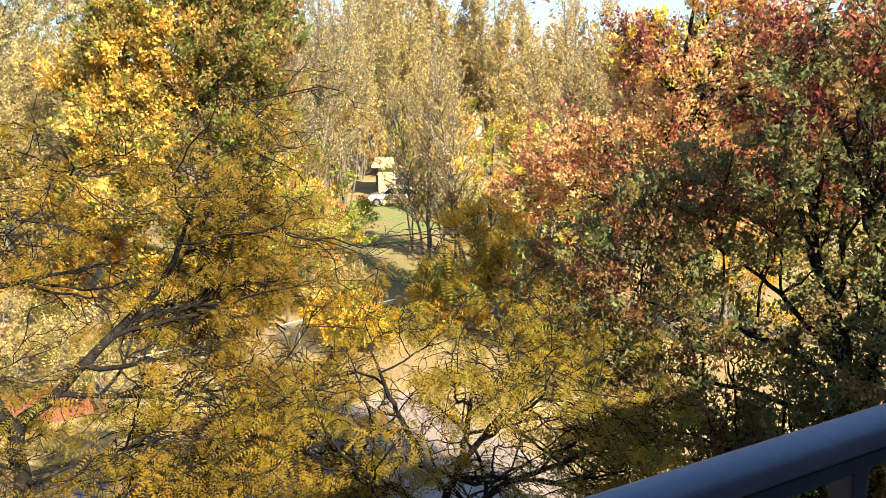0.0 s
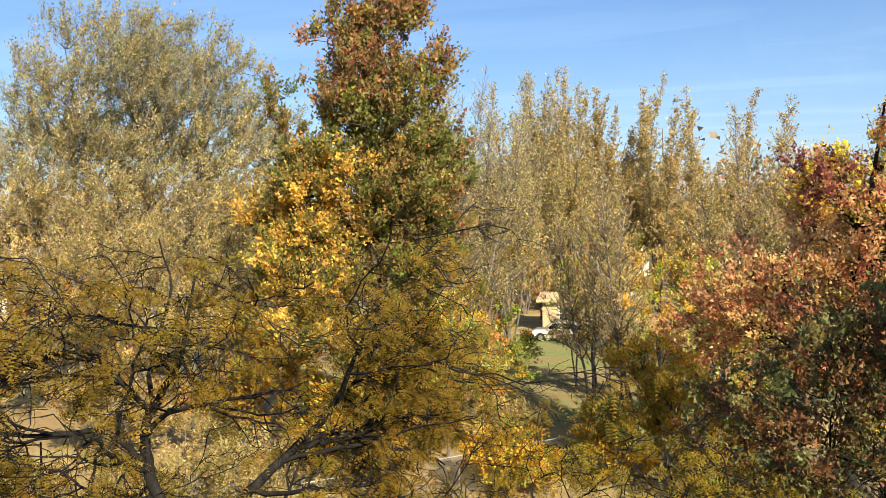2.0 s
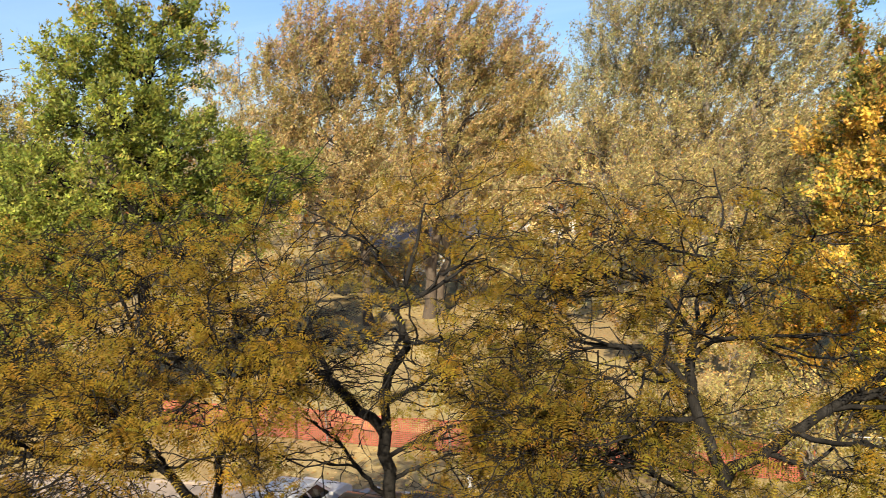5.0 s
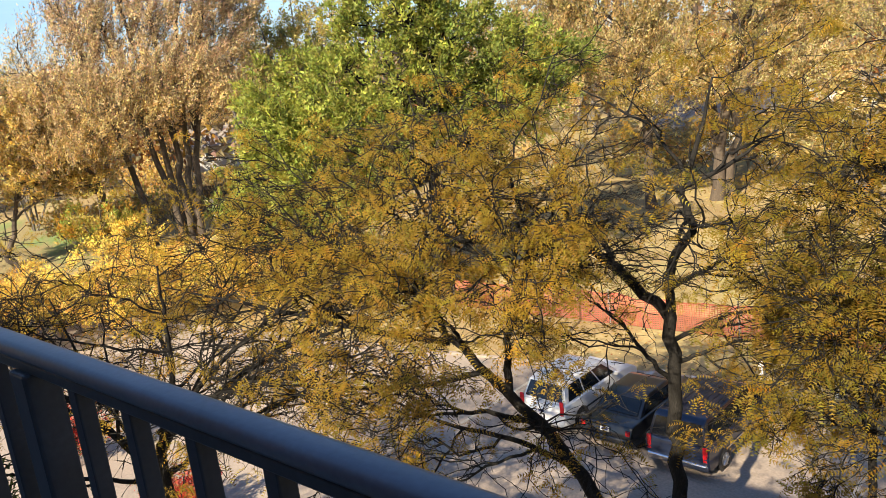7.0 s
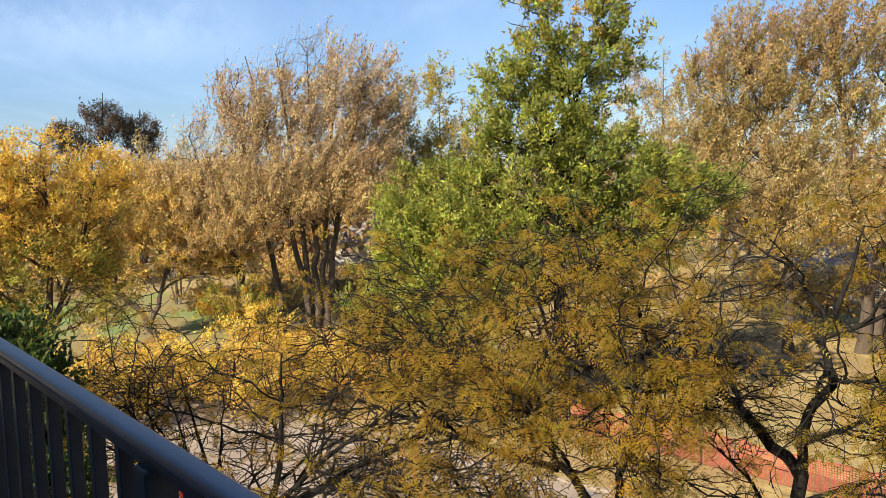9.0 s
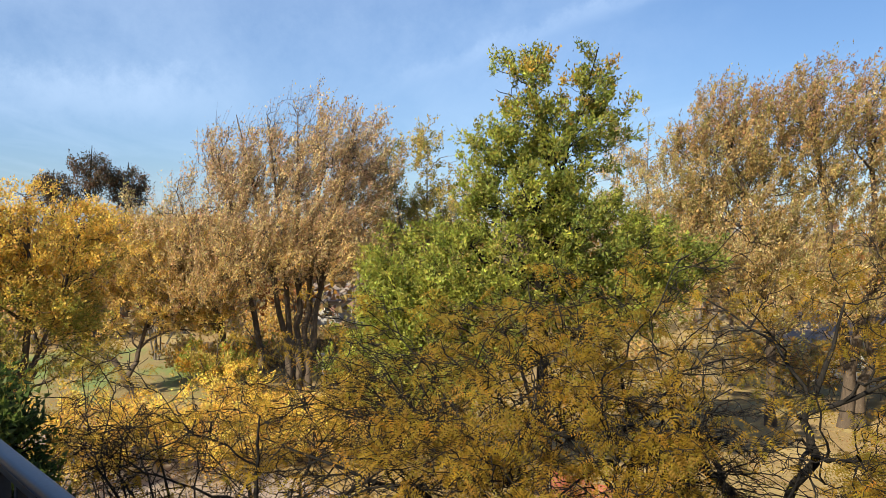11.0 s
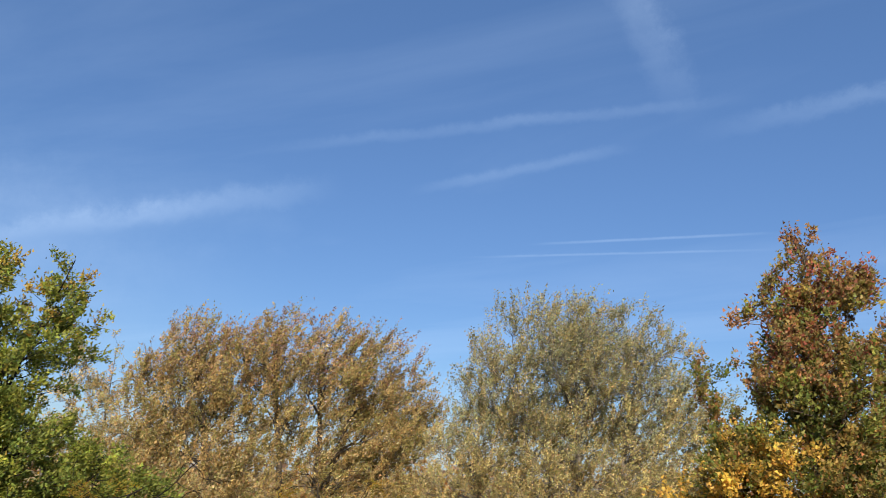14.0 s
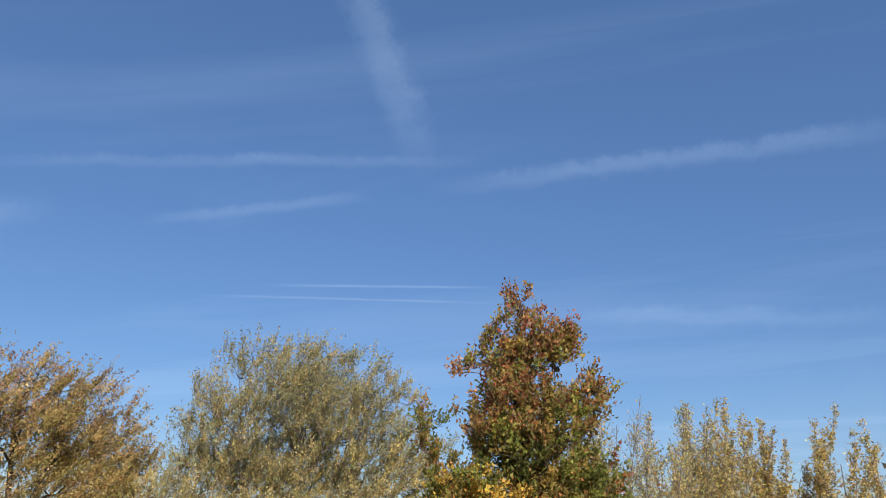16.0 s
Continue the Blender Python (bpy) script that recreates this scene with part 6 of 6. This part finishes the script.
    for z, (a0, a1, count, d0, d1, pal, label) in enumerate(zones):
        for k in range(count):
            az, dist = a0 + (a1 - a0) * (k + rnd.random()) / count, rnd.uniform(d0, d1)
            if -8.0 < az < 7.5:
                dist += 32      # the open lawn before the low building
            small_tree("thicket_tree", label, az, dist, rnd.uniform(6, 10) * (1.0, 1.75, 1.6, 0.5, 0.5)[z], rnd.uniform(2.6, 4.0) * (1.0, 1.5, 1.5, 0.8, 0.8)[z], (4200, 2200, 2200, 2000, 2000)[z], pal, 700 + 40 * z + k,
                       size=0.24, bark=BARK_GREY, low_z=0.0, group="thicket trees", spread=0.2, n=(5, 12, 60), clump=0.9, spray=(3, 0.7))
    small_tree("olive_tree", "upright olive-yellow tree behind the oak", 77.6, 58, 19.0, 4.8, 36000, [((0.40, 0.34, 0.10), 1.2), ((0.50, 0.40, 0.13), 1.0), ((0.30, 0.29, 0.09), 1.0)], 433, size=0.16, category="tree", bark=BARK_GREY, low_z=0.1, n=(20, 80, 500), clump=0.9, spray=(4, 0.8))
    small_tree("pale_tree", "thin pale buff tree behind the oak", 62.4, 60, 20.4, 4.4, 27000, [(BUFF, 1.2), (SAGE, 0.8), (TAN, 0.6)], 434, size=0.15, category="tree", bark=BARK_GREY, low_z=0.1, n=(20, 80, 500), clump=0.9, spray=(4, 0.8))
    small_tree("green_shrub", "pale green rounded shrub below the oak", 82.6, 47, 4.4, 2.2, 9000, [(LIME, 1.2), (SAGE, 0.5), (GREEN, 0.4)], 431, category="shrub", low_z=0.0)
    small_tree("yellow_green_shrub", "yellow-green shrub under the brown trees", 92.0, 52, 4.6, 2.6, 8000, [((0.45, 0.36, 0.10), 1.0), (LIME, 0.5), (AMBER, 0.6)], 432, category="shrub", low_z=0.0)
    small_tree("burning_bush", "burning bush with crimson leaves beside the car park", 96.8, 24.0, 2.6, 1.3, 7000, red, 441, size=0.06, category="shrub", low_z=0.0, group="burning bushes", spread=0.06, clump=0.3, spray=(4, 0.2))
    small_tree("burning_bush", "burning bush with crimson leaves beside the car park", 90.6, 19.0, 1.6, 1.0, 6000, red, 442, size=0.06, category="shrub", low_z=0.0, group="burning bushes", spread=0.06, clump=0.3, spray=(4, 0.2))


def far_woods():
    """The band of far woods, as one mass of stems and leaf clumps."""
    rng = np.random.default_rng(77)
    top = empty("far_woods", pose(0, 0, 0), "distant grey-brown autumn woods along the horizon", "woods", kind="stuff")
    count = 640
    az = np.radians(rng.uniform(-45, 135, count))
    d = rng.uniform(78, 170, count)
    x, y = -d * np.sin(az), d * np.cos(az)
    h = rng.uniform(9, 15, count) * np.where((az > radians(-25)) & (az < radians(15)), 1.25, 1.0)
    P = np.stack([np.stack([x + (k / 4) * rng.normal(size=count), y, h * k / 4], axis=1) for k in range(5)], axis=1)
    R = np.linspace(0.25, 0.04, 5)[None] * np.ones((count, 1))
    v, q = tubes(P, R, 5)
    ob = new("trunk", mesh_of("trunk", v, [q], BARK_GREY))
    ob.parent = top
    ob["kind"] = "stuff"
    m = 90000
    which = rng.integers(0, count, m)
    g = rng.normal(size=(m, 3))
    g /= np.linalg.norm(g, axis=1, keepdims=True)
    g *= (rng.random(m) ** 0.4)[:, None]
    pos = np.stack([x[which] + g[:, 0] * h[which] * 0.36, y[which] + g[:, 1] * h[which] * 0.36, h[which] * (0.5 + 0.5 * g[:, 2])], axis=1)
    pos += rng.normal(size=pos.shape) * 0.25
    v, f, per = chip_leaves(rng, pos, 0.75, 0.85)
    hues = hue_pick(rng, pos, [(TAN, 1.0), (RUST, 0.9), (SAGE, 0.7), ((0.26, 0.19, 0.12), 1.4), (AMBER, 0.5), (ORANGE, 0.2)], rng.random(count)[which])
    ob = new("crown", mesh_of("crown", v, [f], LEAF, hues=np.repeat(hues, per, axis=0)))
    ob.parent = top
    ob["kind"] = "stuff"
    # two far pines that stand over the rest
    for a, dd, hh in ((99.8, 110, 21.0), (97.6, 112, 19.2), (102.0, 118, 18.5)):
        tree("pine_tree", "distant dark pine with a flat ragged top", "tree", spot(a, dd), [[(0, 0, 0, 0.3), (0, 0, hh * 0.6, 0.2), (0.4, 0, hh, 0.04)]],
             [(0, 0, hh * 0.88, 3.0, 2.2, hh * 0.07), (0.8, 0, hh * 0.78, 3.2, 2.2, hh * 0.08)], n=(16, 40, 160), leaves=5000, size=0.3, bark=BARK_DARK, seed=500 + int(a),
             palette=[((0.07, 0.065, 0.045), 1.0), ((0.14, 0.09, 0.055), 0.9)], spread=0.25, aspect=0.4)


def fallen_leaves():
    """Leaves strewn over the lawn beyond the car park and round the trees."""
    rng = np.random.default_rng(88)
    n = 26000
    az = np.radians(rng.uniform(-12, 104, n))
    d = 24 + 34 * rng.random(n) ** 0.8
    pos = np.stack([-d * np.sin(az), d * np.cos(az), np.full(n, 0.012)], axis=1)
    a = radians(LOT_TURN)
    v = -(pos[:, 0] + 15.5) * math.sin(a) + (pos[:, 1] - 12.6) * math.cos(a)
    pos = pos[v > 3.7]
    verts, faces, per = chip_leaves(rng, pos, 0.12, 0.8)
    verts[:, 2] = 0.012 + np.abs(verts[:, 2] - 0.012) * 0.35
    hues = hue_pick(rng, pos, [(TAN, 1.0), (AMBER, 1.0), (RUST, 0.8), (YELLOW, 0.5), (BUFF, 0.6)], rng.random(len(pos)))
    tagged(new("fallen_leaves", mesh_of("fallen_leaves", verts, [faces], LEAF, hues=np.repeat(hues, per, axis=0))), "tan and rust fallen leaves strewn over the lawn", "fallen leaves", kind="stuff")


big_trees()
fallen_leaves()
locusts()
shade_and_red()
poplars()
understory()
far_woods()
